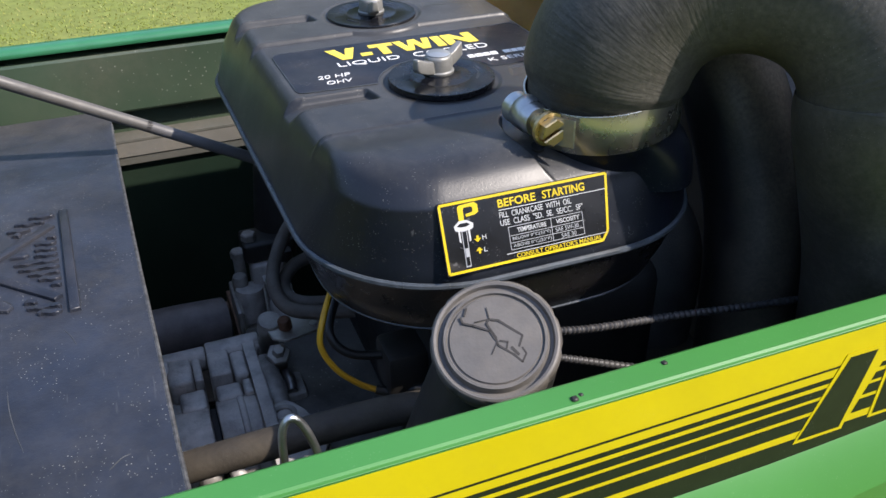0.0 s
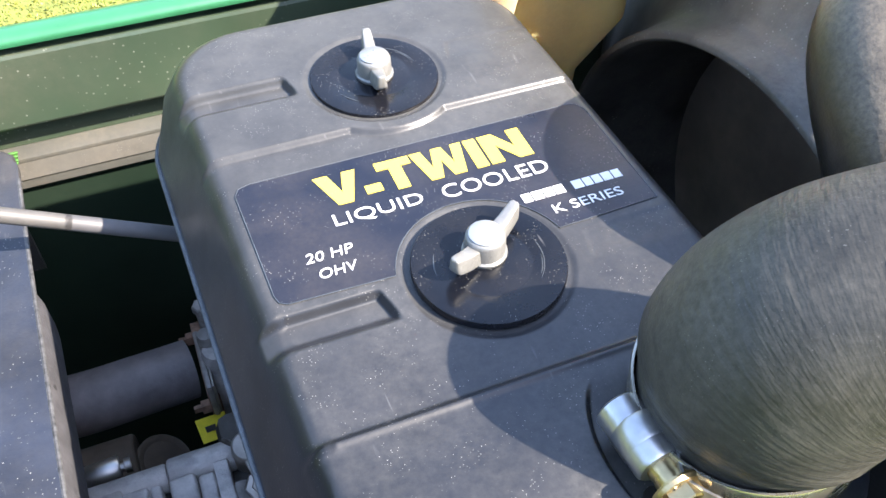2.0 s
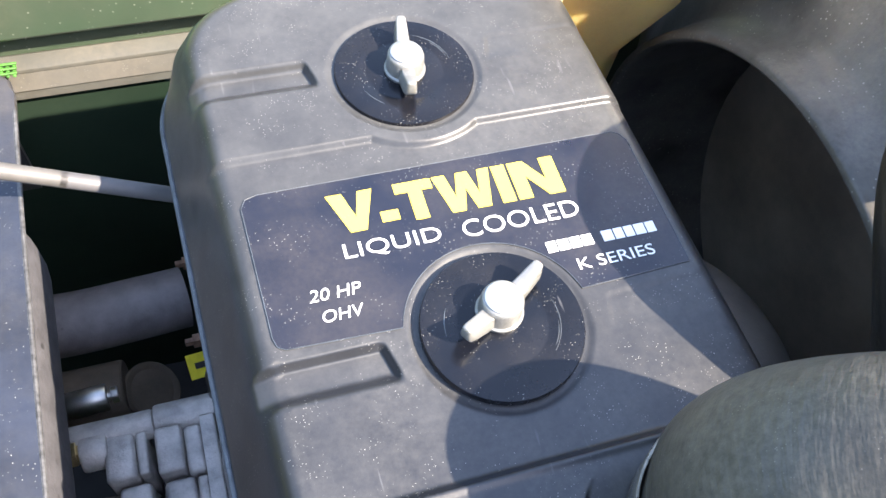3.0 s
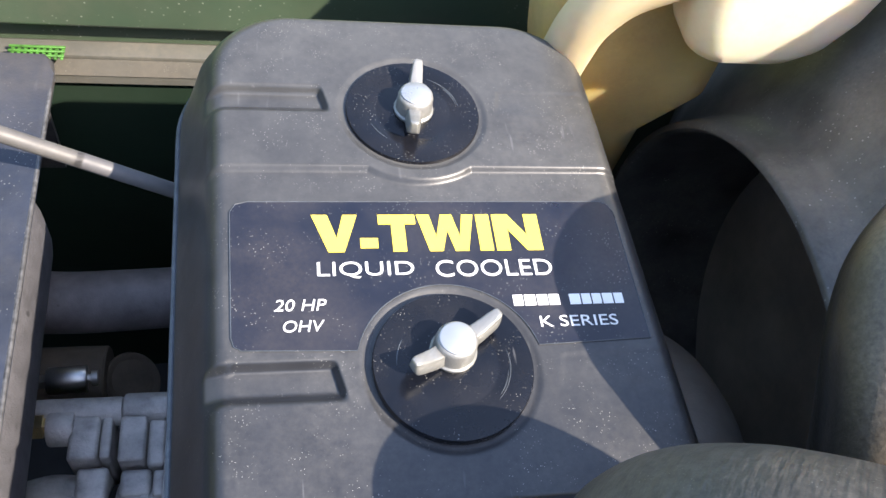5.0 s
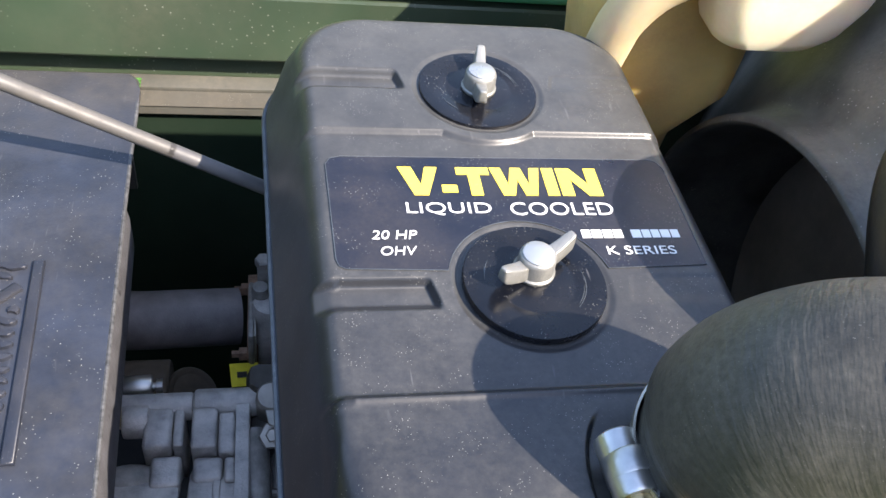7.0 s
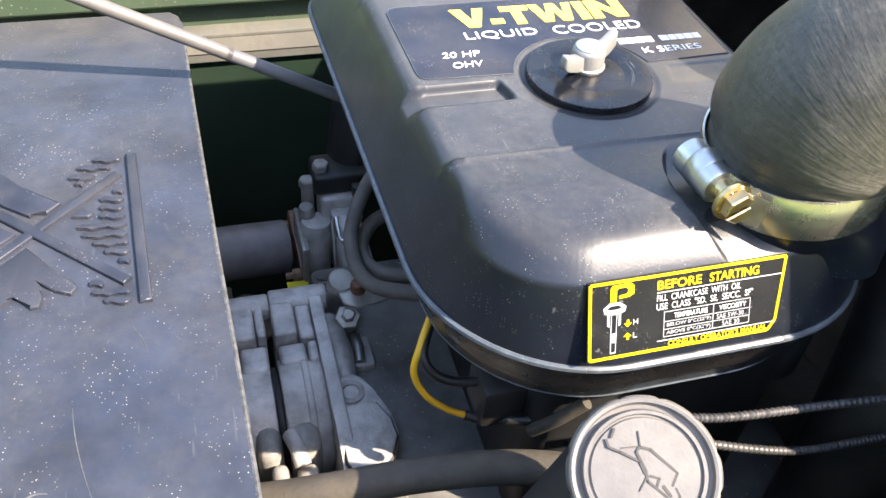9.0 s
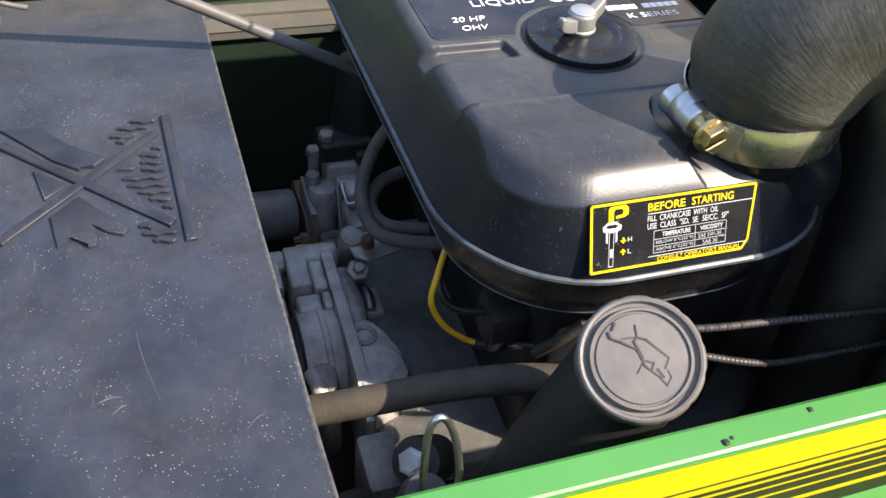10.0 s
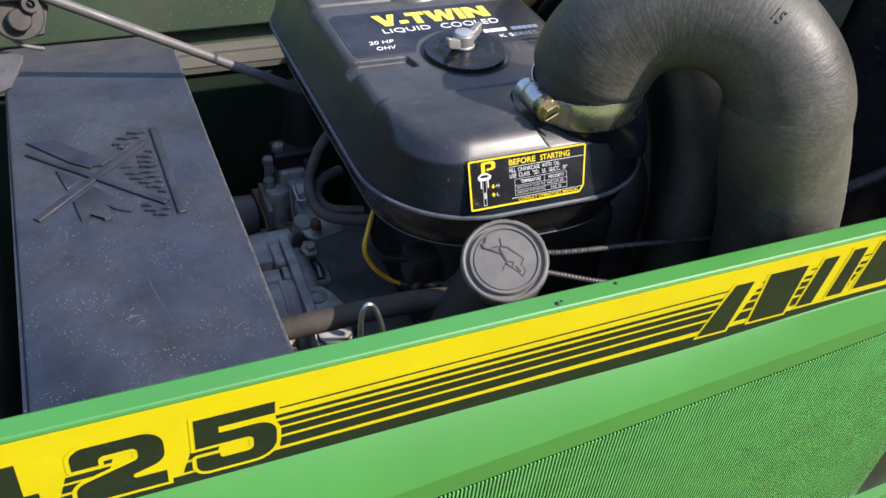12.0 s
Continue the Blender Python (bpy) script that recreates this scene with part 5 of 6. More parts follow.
def make_carburettor():
    root = thing("carburettor", (-0.080, 0.13, 0.55), "small carburettor with levers under the air cleaner", "carburettor")
    def turned(name, prof, at, axis, mat, segs=24, label="", smooth=True):
        v, f = lathe(prof, at, axis, segs)
        return obj(name, v, f, mat, root, label, smooth)
    part("black_cap", box_bm((-0.0830, 0.1430, 0.6400), (-0.0500, 0.1660, 0.6535), 0.0025, 3), "black", root, "black cap")
    turned("intake_boot", [(0.0, -0.01), (0.0155, -0.01), (0.0160, 0.0), (0.0150, 0.045), (0.0, 0.045)], (-0.0560, 0.1660, 0.6500), (0.10, 0.05, 1), "black", 32, "black rubber intake boot")
    for p in ((-0.0780, 0.1510, 0.6535), (-0.0860, 0.1520, 0.6420)):
        turned("cap_bolt", [(0.0, 0.0), (0.0048, 0.0), (0.0048, 0.0040), (0.0040, 0.0048), (0.0, 0.0048)], p, (0, 0, 1), "alu_dark", 6, "", False)
    turned("bolt_post", [(0.0, -0.040), (0.0036, -0.040), (0.0036, 0.0), (0.0, 0.0)], (-0.0860, 0.1520, 0.6420), (0, 0, 1), "alu_dark", 16)
    part("throat", box_bm((-0.0800, 0.1400, 0.5900), (-0.0580, 0.1600, 0.6400), 0.0030, 3), "alu", root)
    part("step_block", box_bm((-0.0750, 0.1320, 0.5900), (-0.0590, 0.1400, 0.6330), 0.0015, 2), "alu", root)
    turned("barrel", [(0.0, -0.052), (0.0088, -0.052), (0.0092, -0.050), (0.0092, -0.003), (0.0082, 0.0), (0.0, 0.0)], (-0.0835, 0.1375, 0.6270), (0.05, 0.10, 1), "alu", 36)
    turned("barrel_boss", [(0.0, -0.010), (0.0046, -0.010), (0.0050, 0.0), (0.0040, 0.0030), (0.0, 0.0030)], (-0.0880, 0.1440, 0.6300), (0, 0, 1), "alu_dark")
    part("mounting_flange", box_bm((-0.0945, 0.1180, 0.5700), (-0.0915, 0.1560, 0.6230), 0.0012, 2), "alu_dark", root, "stained mounting flange")
    part("gasket", box_bm((-0.0914, 0.1200, 0.5720), (-0.0904, 0.1540, 0.6210), 0.0002, 1), "lever", root, "pale gasket edge")
    part("body", box_bm((-0.0740, 0.0900, 0.5800), (-0.0560, 0.1310, 0.6250), 0.0060, 4), "alu", root)
    part("slide", box_bm((-0.0728, 0.1140, 0.6250), (-0.0600, 0.1280, 0.6385), 0.0024, 3), "alu", root)
    # bent wire clip round the slide
    v, f = tube([(-0.0738, 0.1270, 0.6370), (-0.0740, 0.1165, 0.6350), (-0.0722, 0.1120, 0.6330), (-0.0600, 0.1120, 0.6345)], 0.0009, 10)
    obj("wire_clip", v, f, "steel", root, "bent wire clip")
    turned("idle_screw", [(0.0, -0.004), (0.0030, -0.004), (0.0030, 0.0030), (0.0, 0.0034)], (-0.0630, 0.1210, 0.6400), (0.1, -0.3, 1), "steel", 12, "", False)
    v, f = tube([(-0.0750, 0.1330, 0.6300), (-0.0755, 0.1215, 0.6120), (-0.0760, 0.1150, 0.6010)], 0.0008, 8)
    obj("link_rod", v, f, "lever", root)
    part("black_clip", box_bm((-0.0620, 0.1370, 0.6400), (-0.0540, 0.1480, 0.6480), 0.0015, 2), "black", root)
    # throttle shaft, plate and nut
    turned("shaft_boss", [(0.0, -0.030), (0.0058, -0.030), (0.0058, -0.006), (0.0066, -0.005), (0.0066, 0.0030), (0.0058, 0.0042), (0.0, 0.0042)], (-0.0830, 0.0620, 0.6520), (0.06, -0.30, 0.95), "lever", 28)
    pts = [(-0.0855, 0.0560), (-0.0790, 0.0650), (-0.0690, 0.0650), (-0.0600, 0.0590), (-0.0570, 0.0520), (-0.0600, 0.0470), (-0.0700, 0.0450), (-0.0780, 0.0440), (-0.0840, 0.0480)]
    part("throttle_plate", prism_bm(pts, 0.6515, 0.6530, 0.0004), "lever", root, "flat steel throttle lever")
    turned("bush", [(0.0, -0.004), (0.0036, -0.004), (0.0036, 0.0050), (0.0026, 0.0062), (0.0, 0.0062)], (-0.0755, 0.0545, 0.6540), (-0.1, -0.25, 0.95), "rust", 16, "rusty brown bush")
    turned("plate_rivet", [(0.0, 0.0), (0.0024, 0.0), (0.0020, 0.0010), (0.0, 0.0012)], (-0.0610, 0.0525, 0.6530), (0, 0, 1), "steel", 14)
    turned("idle_nut", [(0.0, -0.010), (0.0062, -0.010), (0.0066, -0.009), (0.0066, -0.001), (0.0060, 0.0), (0.0034, 0.0), (0.0034, 0.0040), (0.0028, 0.0050), (0.0, 0.0050)], (-0.0820, 0.0475, 0.6430), (0.0, -0.45, 0.88), "lever", 6,
           "dull hex nut with stud", False)
    v, f = tube([(-0.0920, 0.0740, 0.6440), (-0.0890, 0.0680, 0.6490), (-0.0850, 0.0640, 0.6520)], 0.0012, 8)
    obj("return_spring", v, f, "dark_steel", root)
    part("lower_bracket", box_bm((-0.0850, 0.0240, 0.6000), (-0.0720, 0.0440, 0.6320), 0.0030, 2), "alu_dark", root)
    return root


def make_hose_loop():
    root = thing("vent_hose", (-0.06, 0.05, 0.65), "thin weathered rubber vent hose in a loop", "hose")
    v, f = tube([(-0.050, 0.100, 0.700), (-0.064, 0.090, 0.690), (-0.0755, 0.070, 0.682), (-0.0785, 0.050, 0.680), (-0.075, 0.034, 0.680), (-0.064, 0.026, 0.680), (-0.045, 0.020, 0.68)], 0.0036, 16)
    obj("hose", v, f, "vent_hose", root)
    v, f = tube([(-0.050, 0.084, 0.676), (-0.0630, 0.078, 0.676), (-0.0715, 0.066, 0.675), (-0.0725, 0.053, 0.675), (-0.066, 0.043, 0.675), (-0.048, 0.037, 0.675)], 0.0036, 16)
    obj("hose", v, f, "vent_hose", root)
    return root


def make_fuel_filter():
    root = thing("fuel_filter", (-0.14, 0.108, 0.56), "dusty brown canister with round end disc under the pipe", "filter")
    v, f = lathe([(0.0, -0.04), (0.0165, -0.04), (0.0170, -0.038), (0.0170, 0.0), (0.0160, 0.001), (0.0, 0.001)], (-0.137, 0.112, 0.584), (1, 0, 0), 40)
    obj("canister", v, f, "filter", root)
    v, f = lathe([(0.0, 0.0), (0.0125, 0.0), (0.0150, 0.001), (0.0155, 0.004), (0.0145, 0.0055), (0.0125, 0.0050), (0.0115, 0.0040), (0.0, 0.0038)], (-0.127, 0.112, 0.578), (0.55, -0.15, 0.82), 40)
    obj("end_disc", v, f, "filter", root)
    root2 = thing("small_clamp", (-0.1575, 0.106, 0.590), "bright steel screw clamp beside the canister", "hose clamp")
    v, f = lathe([(0.0, -0.0095), (0.0062, -0.0095), (0.0068, -0.0085), (0.0068, 0.0085), (0.0062, 0.0095), (0.0026, 0.0095), (0.0026, 0.0110), (0.0042, 0.0115), (0.0042, 0.0145), (0.0, 0.0145)], (-0.1530, 0.1050, 0.5980), (1, 0.05, 0), 24)
    obj("barrel", v, f, "steel", root2)
    v, f = lathe([(0.0, -0.022), (0.0055, -0.022), (0.0055, -0.017), (0.0038, -0.016), (0.0038, -0.010), (0.0, -0.010)], (-0.1530, 0.1050, 0.5980), (1, 0.05, 0), 6)
    obj("screw", v, f, "dark_steel", root2, smooth=False)
    root3 = thing("yellow_tag", (-0.1005, 0.100, 0.585), "scrap of yellow and black warning label", "tag")
    m = Matrix.Translation((-0.0965, 0.1120, 0.597)) @ pose(0, 0, 0, 20, 15, 12)
    part("tag_plate", box_bm((-0.0080, -0.0065, -0.0006), (0.0080, 0.0065, 0.0), 0.0002, 1, m), "tag_yellow", root3)
    part("tag_mark", box_bm((-0.0045, -0.0016, 0.00015), (0.0010, 0.0016, 0.0005), 0.0001, 1, m), "black", root3)


def make_yellow_wire():
    root = thing("yellow_wire", (-0.06, -0.05, 0.69), "short orange-yellow wire joined to black leads", "wire")
    v, f = tube([(-0.0670, -0.036, 0.736), (-0.0735, -0.0455, 0.7295), (-0.0765, -0.0500, 0.7200), (-0.0720, -0.0530, 0.7090), (-0.0630, -0.0535, 0.6985), (-0.0558, -0.0537, 0.6930)], 0.0013, 12)
    obj("wire", v, f, "yellow_wire", root)
    v, f = tube([(-0.0563, -0.0537, 0.6934), (-0.050, -0.0560, 0.692), (-0.040, -0.060, 0.694), (-0.028, -0.066, 0.698)], 0.0021, 12)
    obj("sleeve", v, f, "black", root, "black shrink sleeve")
    v, f = tube([(-0.064, -0.030, 0.728), (-0.071, -0.042, 0.720), (-0.066, -0.0480, 0.712), (-0.052, -0.050, 0.708), (-0.035, -0.052, 0.710)], 0.0019, 12)
    obj("lead", v, f, "black", root, "black lead")
    part("connector", box_bm((-0.052, -0.060, 0.690), (-0.030, -0.040, 0.712), 0.003, 2), "black", root, "black plug")
    return root


def make_brown_hose():
    root = thing("breather_hose", (-0.08, -0.085, 0.69), "brown aged rubber breather hose lying over the engine", "hose")
    v, f = tube([(-0.150, -0.074, 0.698), (-0.127, -0.079, 0.7035), (-0.105, -0.082, 0.7070), (-0.084, -0.084, 0.7095), (-0.060, -0.089, 0.7135), (-0.040, -0.096, 0.7165), (-0.02, -0.105, 0.717)], 0.0060, 24)
    obj("hose", v, f, "brown_hose", root)
    v, f = tube([(-0.036, -0.070, 0.700), (-0.030, -0.075, 0.712), (-0.022, -0.078, 0.724)], 0.0024, 16)
    obj("stub", v, f, "brown_hose", root)
    return root


def make_oil_filler():
    n = Vector((-0.26, -0.44, 0.86)).normalized()
    c = Vector((-0.0390, -0.1330, 0.7740))
    root = thing("oil_filler", c - n * 0.11, "grey-brown oil filler cap with embossed oil can on black tube", "oil cap")
    wave = lambda a: -0.00045 * max(0.0, math.cos(12 * a)) ** 6
    v, f = lathe([(0.0, -0.0110), (0.0182, -0.0110), (0.0190, -0.0100), (0.0197, -0.0070), (0.0200, -0.0030), (0.0198, -0.0008), (0.0192, 0.0)], c, n, 132, wave)
    obj("skirt", v, f, "cap", root)
    v, f = lathe([(0.0192, 0.0), (0.0186, 0.0004), (0.0178, 0.0002), (0.0173, -0.0014), (0.0163, -0.0016), (0.0159, 0.0), (0.0156, 0.0007), (0.0148, 0.0007), (0.0145, -0.0002), (0.0141, -0.0002), (0.0137, 0.0004),
                  (0.0, 0.0005)], c, n, 96)
    top = obj("top", v, f, "cap_face", root, "worn grey cap top")
    zc = frame_m(c + n * 0.0005, Vector((0.941, -0.329, 0.075)), n.cross(Vector((0.941, -0.329, 0.075))))
    def groove(pts, w=0.0006):
        pts = [(x * 0.0137, y * 0.0137) for x, y in pts]
        for a, b in zip(pts, pts[1:]):
            part("oil_can_line", prism_bm(bar_poly(a, b, w, 1), -0.0002, 0.00025, m=zc), "cap_groove", top, smooth=False)
    groove([(-0.58, 0.76), (-0.63, 0.61)])
    groove([(-0.72, 0.55), (-0.68, 0.42), (-0.47, 0.35), (-0.10, 0.19), (0.0, -0.02)])
    groove([(-0.13, 0.74), (-0.09, 0.47), (-0.42, 0.42)], 0.0003)
    groove([(-0.09, 0.47), (-0.16, 0.36), (0.02, 0.02)])
    groove([(-0.05, 0.45), (0.10, 0.42), (0.59, 0.02), (0.50, -0.21)], 0.0007)
    groove([(0.02, -0.02), (0.05, -0.16), (0.37, -0.40), (0.53, -0.58), (0.63, -0.40), (0.56, -0.26)])
    groove([(0.10, -0.06), (0.26, -0.10), (0.22, -0.24)])
    groove([(0.34, -0.24), (0.46, -0.40)], 0.0009)
    groove([(0.02, -0.10), (-0.10, -0.34)], 0.0003)
    v, f = tube([c - n * 0.0095, c - n * 0.0125, c - n * 0.017 + Vector((-0.0005, -0.001, 0)), (-0.0413, -0.1265, 0.7425), (-0.0505, -0.1260, 0.715), (-0.0660, -0.1250, 0.665)], lambda s: 0.0176 + 0.003 * s, 36)
    obj("tube", v, f, "tube", root, "matt black filler tube")
    return root


def make_dipstick():
    root = thing("dipstick_ring", (-0.10, -0.13, 0.69), "bent steel wire ring on a black boot", "dipstick")
    v, f = tube([(-0.1050, -0.140, 0.735), (-0.1052, -0.139, 0.755), (-0.1045, -0.138, 0.7690), (-0.1015, -0.1375, 0.7735), (-0.0980, -0.138, 0.7690), (-0.0950, -0.1395, 0.757), (-0.0940, -0.1420, 0.742),
                 (-0.0985, -0.1430, 0.736), (-0.1040, -0.1420, 0.7390)], 0.00125, 12)
    obj("ring", v, f, "steel", root)
    v, f = lathe([(0.0, -0.03), (0.0085, -0.03), (0.0085, 0.0), (0.0072, 0.004), (0.0, 0.004)], (-0.1040, -0.1400, 0.7330), (0.1, -0.2, 1), 28)
    obj("boot", v, f, "black", root, "black rubber boot")
    root.location += Vector((-0.0005, 0.0055, -0.0100))
    root2 = thing("sender_nut", (-0.100, -0.112, 0.68), "bright hex nut on the engine case", "nut")
    v, f = lathe([(0.0, 0.0), (0.0060, 0.0), (0.0063, 0.0012), (0.0063, 0.0046), (0.0058, 0.0056), (0.0036, 0.0056), (0.0036, 0.0085), (0.0, 0.0085)], (-0.0945, -0.0985, 0.6850), (-0.45, -0.45, 0.77), 6)
    obj("nut", v, f, "steel", root2, smooth=False)
    v, f = lathe([(0.0, -0.030), (0.0100, -0.030), (0.0102, -0.002), (0.0094, 0.0), (0.0, 0.0)], (-0.0945, -0.0985, 0.6845), (-0.45, -0.45, 0.77), 32)
    obj("boss", v, f, "block", root2, "dark cast boss")


def make_cable(name, pts, r, label):
    root = thing(name, pts[0], label, "cable")
    path = smooth_path(pts, 60)
    total = sum((b - a).length for a, b in zip(path, path[1:]))
    dense = []
    steps = int(total / 0.0005)
    for k in range(steps + 1):
        u = k / steps * (len(path) - 1)
        i = min(int(u), len(path) - 2)
        dense.append(path[i].lerp(path[i + 1], u - i))
    v, f = tube(dense, lambda s: r * (0.92 + 0.14 * math.sin(s * total / 0.0022 * 2 * math.pi)), 10, smooth=False)
    obj("conduit", v, f, "conduit", root)
    return root


# ---- front of the bay ----
def make_fan_shroud():
    root = thing("fan_shroud", (0.16, 0.03, 0.42), "dark grey dusty plastic fan shroud with a round opening", "fan shroud")
    c = (0.120, 0.0440, 0.6850)
    v, f = lathe([(0.1110, 0.078), (0.1145, 0.004), (0.1155, 0.0008), (0.1165, 0.0), (0.1185, 0.0002), (0.1197, 0.0014), (0.1215, 0.0150), (0.1230, 0.0185), (0.1260, 0.0205), (0.1360, 0.0270), (0.1560, 0.0420), (0.1850, 0.0620),
                  (0.2150, 0.0780), (0.2450, 0.0900)], c, (1, 0, 0), 128)
    def flare(p):
        dy, dz = p.y - c[1], p.z - c[2]
        r = math.hypot(dy, dz)
        w = min(r, 0.124) + max(0.0, r - 0.124) * sstep(dy / r, -0.75, -0.25)
        return Vector((p.x, c[1] + dy / r * w, min(max(c[2] + dz / r * w, 0.42), 0.93)))
    v = [flare(p) for p in v]
    obj("ring", v, f, "shroud", root)
    part("clip", box_bm((0.1225, 0.0755, 0.7975), (0.1280, 0.0790, 0.7995), 0.0006, 1), "beam", root, "pale scuffed mark")
    v, f = lathe([(0.0, 0.07), (0.1105, 0.07), (0.1105, 0.075), (0.0, 0.075)], c, (1, 0, 0), 48)
    obj("core", v, f, "core", root, "dusty brown radiator core")
    return root


def make_coolant_tank():
    root = thing("coolant_tank", (0.10, 0.15, 0.74), "cream translucent plastic coolant tank with stained folds", "coolant tank")
    def loft(levels, n=56):
        v, f = [], []
        for z, x0, x1, y0, y1, r in levels:
            pts = rounded_rect(x0, x1, y0, y1, r, n // 4 - 1)
            v += [(x, y, z) for x, y in pts]
        m = len(v) // len(levels)
        for i in range(len(levels) - 1):
            for k in range(m):
                f.append((i * m + k, i * m + (k + 1) % m, (i + 1) * m + (k + 1) % m, (i + 1) * m + k))
        f += [tuple(range(m)), tuple(range(len(v) - m, len(v)))]
        return v, f
    soft = (0.034, 0.016, 0.014, 0.012)
    v, f = loft(((0.8105, 0.106, 0.142, 0.126, 0.190, (0.020, 0.010, 0.010, 0.008)), (0.8110, 0.101, 0.152, 0.120, 0.196, (0.028, 0.012, 0.012, 0.010)), (0.8130, 0.0975, 0.159, 0.1165, 0.199, soft),
                 (0.8180, 0.0950, 0.164, 0.1148, 0.201, soft), (0.8300, 0.0915, 0.170, 0.1142, 0.203, soft), (0.8480, 0.0880, 0.175, 0.1150, 0.204, soft), (0.8700, 0.0870, 0.178, 0.1165, 0.204, soft),
                 (0.8820, 0.0890, 0.176, 0.1190, 0.202, soft), (0.8880, 0.0960, 0.168, 0.1260, 0.196, (0.024, 0.012, 0.010, 0.008))))
    obj("upper_body", v, f, "cream", root)
    v, f = loft(((0.6950, 0.078, 0.117, 0.156, 0.194, 0.012), (0.7000, 0.074, 0.117, 0.152, 0.198, 0.014), (0.7400, 0.066, 0.117, 0.146, 0.203, 0.018), (0.7650, 0.060, 0.138, 0.1435, 0.205, 0.020),
                 (0.7900, 0.0555, 0.138, 0.1425, 0.206, 0.022), (0.8060, 0.0545, 0.138, 0.1425, 0.200, 0.022), (0.8220, 0.0610, 0.138, 0.1420, 0.192, 0.022), (0.8350, 0.0720, 0.117, 0.1430, 0.184, 0.018),
                 (0.8440, 0.0860, 0.1120, 0.1460, 0.174, 0.010)))
    obj("lower_body", v, f, "tank_low", root, "stained translucent lower lobe")
    v, f = tube([(0.0600, 0.1450, 0.776), (0.0600, 0.1400, 0.796), (0.0620, 0.1370, 0.813), (0.0700, 0.1345, 0.828), (0.0820, 0.1320, 0.838), (0.0960, 0.1300, 0.846), (0.106, 0.1290, 0.852)], 0.0098, 24)
    obj("moulded_rib", v, f, "tank_rib", root)
    v, f = tube([(0.0670, 0.1440, 0.780), (0.0665, 0.1400, 0.797), (0.0700, 0.1360, 0.811), (0.0790, 0.1340, 0.822), (0.0900, 0.1300, 0.831), (0.1000, 0.1260, 0.838), (0.106, 0.1230, 0.846)], lambda s: 0.0004 + 0.0012 * math.sin(math.pi * s), 12)
    obj("crease", v, f, "tank_crease", root, "brown stained crease")
    v, f = lathe([(0.0, 0.0), (0.024, 0.0), (0.025, 0.002), (0.025, 0.014), (0.022, 0.017), (0.0, 0.017)], (0.135, 0.160, 0.887), (0, 0, 1), 40, lambda a: 0.0005 * math.cos(24 * a))
    obj("cap", v, f, "black", root, "black screw cap")
    return root


def make_radiator():
    root = thing("radiator_housing", (0.27, 0.0, 0.40), "glossy black radiator and battery housing", "radiator")
    # top is carried higher out of view, to cast shade on the hose
    part("top_tank", box_bm((0.215, -0.135, 0.42), (0.33, 0.215, 0.895), 0.016, 4), "bowl", root)
    # unseen block, added to keep the sun off the radiator hose
    part("sun_blocker", box_bm((0.2200, -0.2050, 0.84), (0.262, -0.105, 1.0), 0.008, 3), "black", root)
    part("crossbar", box_bm((0.206, -0.10, 0.846), (0.222, 0.20, 0.858), 0.003, 2), "black", root, "black cross bar")
    v, f = lathe([(0.0, 0.0), (0.0085, 0.0), (0.0090, 0.001), (0.0090, 0.007), (0.0080, 0.009), (0.0, 0.009)], (0.2060, 0.0170, 0.8315), (-0.6, -0.45, 0.65), 6)
    obj("bolt", v, f, "brass", root, "brassy hex bolt", smooth=False)
    return root


def make_upper_hose():
    root = thing("radiator_hose", (0.128, -0.07, 0.62), "black ribbed rubber radiator hose curving up past the shroud", "hose")
    pts = [(0.090, -0.104, 0.60), (0.100, -0.090, 0.69), (0.105, -0.078, 0.745), (0.1035, -0.066, 0.778), (0.0980, -0.0500, 0.812), (0.0955, -0.0300, 0.838), (0.0980, -0.0120, 0.854), (0.1070, -0.0010, 0.860), (0.1200, 0.0045, 0.861), (0.1450, 0.0070, 0.857), (0.185, 0.008, 0.853), (0.235, 0.008, 0.848)]
    v, f = tube(pts, lambda s: 0.0205 - 0.0020 * sstep(s, 0.30, 0.45) + 0.0016 * sstep(s, 0.62, 0.75), 48, 10, ripple=lambda s, a: 0.008 * noise.noise((s * 40, math.cos(a) * 2, math.sin(a) * 2)))
    obj("hose", v, f, "coolant_hose", root)
    v, f = lathe([(0.0202, 0.0), (0.0209, 0.0004), (0.0209, 0.0096), (0.0202, 0.010)], (0.1880, 0.0080, 0.8527), (1, 0, -0.09), 40)
    obj("clip", v, f, "steel", root, "steel spring clip")
    return root


def make_bracket_plate():
    root = thing("bracket_plate", (0.138, -0.082, 0.60), "pale grey steel bracket plate behind the radiator hose", "bracket")
    pts = [(0.1260, 0.60), (0.1520, 0.60), (0.1520, 0.728), (0.1460, 0.742), (0.1320, 0.746), (0.1260, 0.740)]
    part("plate", prism_bm(pts, -0.0015, 0.0015, 0.0006, frame_m((0, -0.082, 0), (1, 0, 0), (0, 0, 1)), segs=2), "plate_grey", root)
    part("foot", box_bm((0.126, -0.0835, 0.590), (0.152, -0.060, 0.602), 0.0015, 2), "plate_grey", root)
    return root


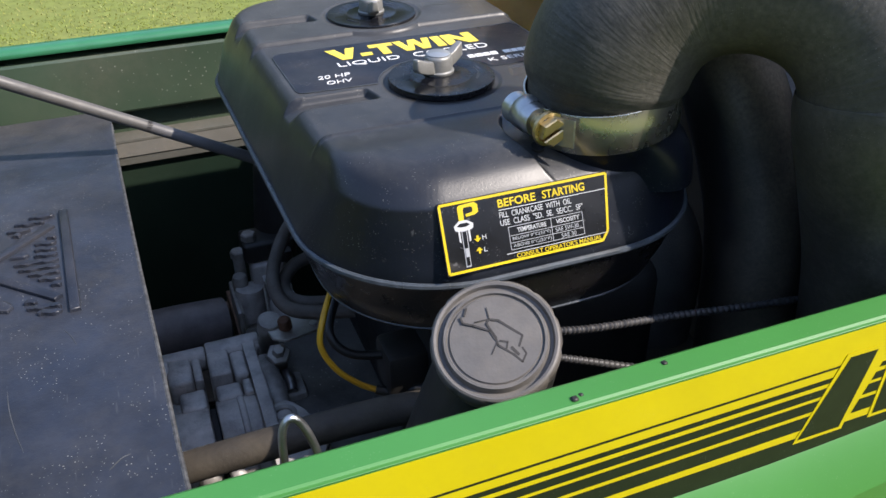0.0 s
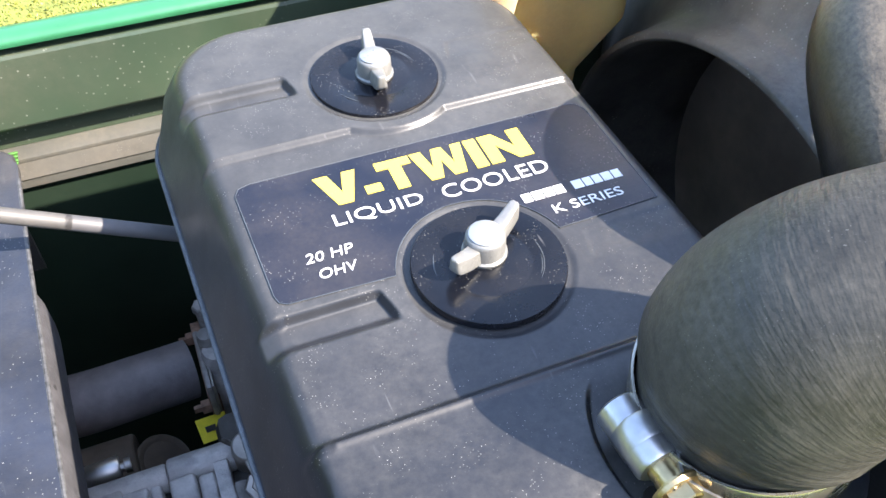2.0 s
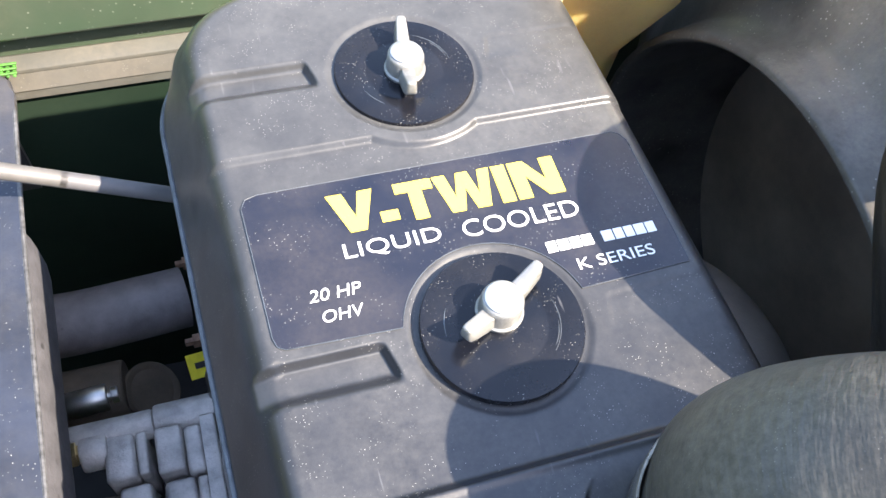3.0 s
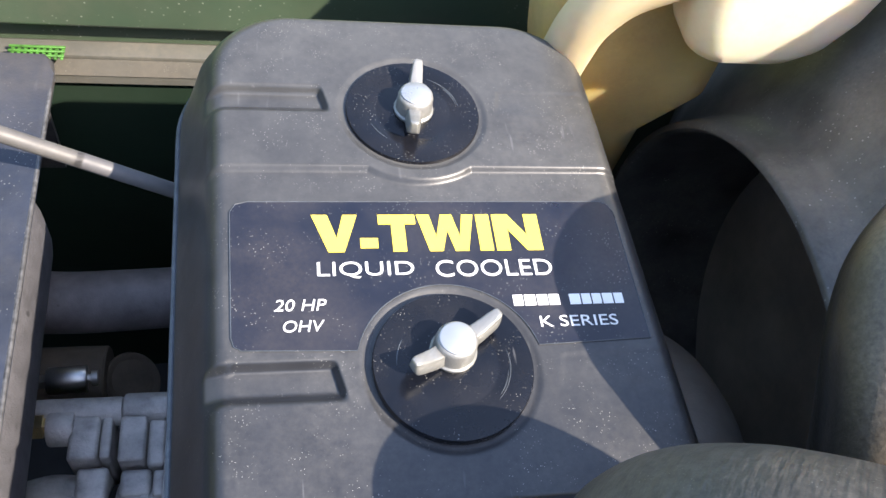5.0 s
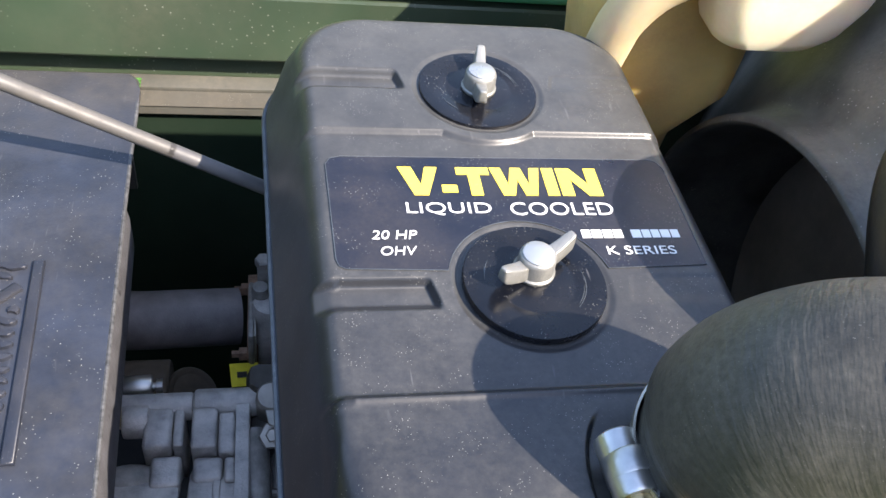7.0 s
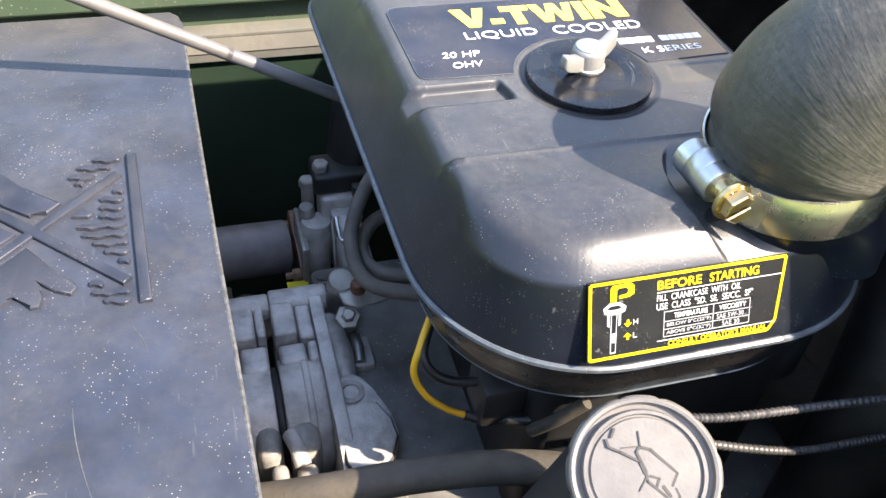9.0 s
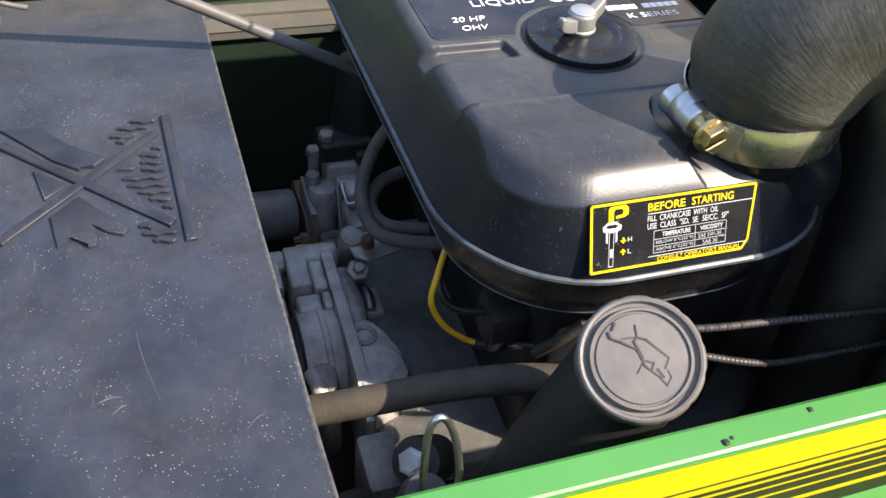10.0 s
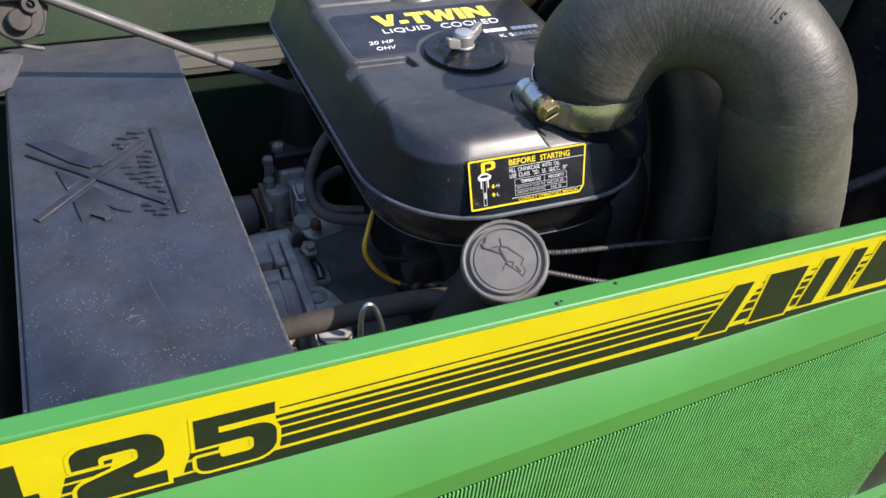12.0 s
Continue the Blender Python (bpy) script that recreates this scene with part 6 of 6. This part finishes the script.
def make_water_outlet():
    root = thing("water_outlet_hose", (0.090, 0.05, 0.66), "pale grey dusty water hose bending out behind the cover", "hose")
    v, f = tube([(0.070, 0.068, 0.655), (0.083, 0.056, 0.686), (0.094, 0.039, 0.706), (0.099, 0.020, 0.7135), (0.1015, 0.0, 0.712), (0.101, -0.016, 0.700), (0.096, -0.022, 0.66)], 0.0245, 48, 10)
    obj("hose", v, f, "outlet", root)
    v, f = lathe([(0.0250, -0.004), (0.0258, -0.0036), (0.0258, 0.0036), (0.0250, 0.004)], (0.0755, 0.0630, 0.669), (0.38, -0.33, 0.86), 48)
    obj("clip", v, f, "dark_steel", root, "dull steel hose clip")
    return root


def make_surround():
    """Plain dark walls that close the engine bay below and at its ends."""
    root = thing("bay_walls", (0.0, 0.03, 0.35), "plain dark inner walls of the engine bay", "bay wall", kind="structure")
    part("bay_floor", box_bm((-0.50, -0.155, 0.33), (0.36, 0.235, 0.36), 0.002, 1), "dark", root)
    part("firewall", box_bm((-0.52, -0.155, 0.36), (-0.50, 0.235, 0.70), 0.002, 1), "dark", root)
    part("wheel_arch", box_bm((-0.38, -0.150, 0.36), (-0.262, 0.05, 0.690), 0.006, 2), "brown_hose", root, "dusty brown inner ledge")


M["vent_hose"] = surface("weathered_hose", (0.085, 0.073, 0.062), 0.7, vary=0.3, vary_scale=120, grain=0.3, grain_scale=600, dust=0.4, dust_colour=(0.16, 0.13, 0.10), dust_scale=70)
M["core"] = surface("radiator_core", (0.21, 0.175, 0.135), 0.7, vary=0.3, vary_scale=25, grain=0.3, dust=0.5, dust_colour=(0.16, 0.13, 0.1), dust_scale=20)
M["coolant_hose"] = surface("coolant_rubber", (0.014, 0.0135, 0.013), 0.40, spec=0.6, vary=0.3, vary_scale=45, grain=0.3, grain_scale=600, dust=0.9, dust_colour=(0.34, 0.28, 0.2), dust_scale=30, dust_light_up=(0.1, 0.6), dust_range=(0.2, 0.6))
M["outlet"] = surface("pale_rubber", (0.1, 0.095, 0.086), 0.6, vary=0.2, vary_scale=60, grain=0.25, dust=0.3, dust_colour=(0.15, 0.13, 0.105), dust_scale=30)
M["plate_grey"] = surface("bare_plate", (0.34, 0.32, 0.29), 0.55, metal=0.2, vary=0.2, vary_scale=60, grain=0.2, dust=0.3)
M["lever"] = surface("plated_lever", (0.40, 0.38, 0.34), 0.42, metal=0.6, vary=0.2, vary_scale=120, dust=0.35)
M["groove"] = surface("recess_shade", (0.03, 0.027, 0.024), 0.6)
M["ledge"] = surface("ledge_paint", (0.05, 0.053, 0.045), 0.6, vary=0.2, vary_scale=30, dust=0.35)
M["ledge_low"] = surface("lower_edge_paint", (0.08, 0.085, 0.077), 0.6, vary=0.2, vary_scale=30, dust=0.35)
M["net"] = surface("knitted_net", (0.05, 0.17, 0.025), 0.7, vary=0.4, vary_scale=300)
M["filter"] = surface("dusty_canister", (0.075, 0.055, 0.038), 0.75, vary=0.3, vary_scale=80, grain=0.3, dust=0.4)
M["rust"] = surface("rusty_bush", (0.14, 0.065, 0.035), 0.7, vary=0.4, vary_scale=250)
M["conduit"] = surface("conduit_plastic", (0.03, 0.03, 0.032), 0.5, vary=0.3, dust=0.1)

make_ground()
make_unseen_belt()
make_air_cleaner()
make_wing_nut("wing_nut", FRONT_D, 30, "zinc wing nut on black plate at the lettered cover's middle", 0.0035)
make_wing_nut("wing_nut", REAR_D, 82, "zinc wing nut on black plate at the cover's far end")
make_warning_label()
make_intake_hose()
make_hose_clamp()
make_heat_shield()
make_muffler()
near = make_near_panel()
make_far_panel()
make_frame_beam()
make_prop_rod()
make_hinge_bracket()
make_engine_block()
make_pump_casting()
make_cover_plate()
make_carburettor()
make_hose_loop()
make_fuel_filter()
make_yellow_wire()
make_brown_hose()
make_oil_filler()
make_dipstick()
make_cable("throttle_cable", [Vector(p) for p in ((-0.022, -0.0985, 0.748), (0.006, -0.1045, 0.7435), (0.050, -0.1055, 0.7385), (0.105, -0.1060, 0.7310), (0.160, -0.1060, 0.7270))], 0.0016, "thin black corrugated cable conduit by the filler")
make_cable("choke_cable", [Vector(p) for p in ((-0.022, -0.0985, 0.7390), (0.0085, -0.1050, 0.7290), (0.046, -0.1065, 0.7140), (0.072, -0.1075, 0.7120), (0.104, -0.1085, 0.7130), (0.16, -0.1080, 0.7170))], 0.0016, "second black corrugated cable conduit below the first")
make_cable("wiring_conduit", [Vector(p) for p in ((0.145, -0.116, 0.757), (0.167, -0.124, 0.765), (0.182, -0.125, 0.769), (0.195, -0.125, 0.772), (0.2165, -0.124, 0.777))], 0.0032, "grey corrugated wiring conduit beside the radiator")
make_fan_shroud()
make_coolant_tank()
make_radiator()
make_upper_hose()
make_bracket_plate()
make_water_outlet()
make_surround()
make_grass()
make_near_grille(near)
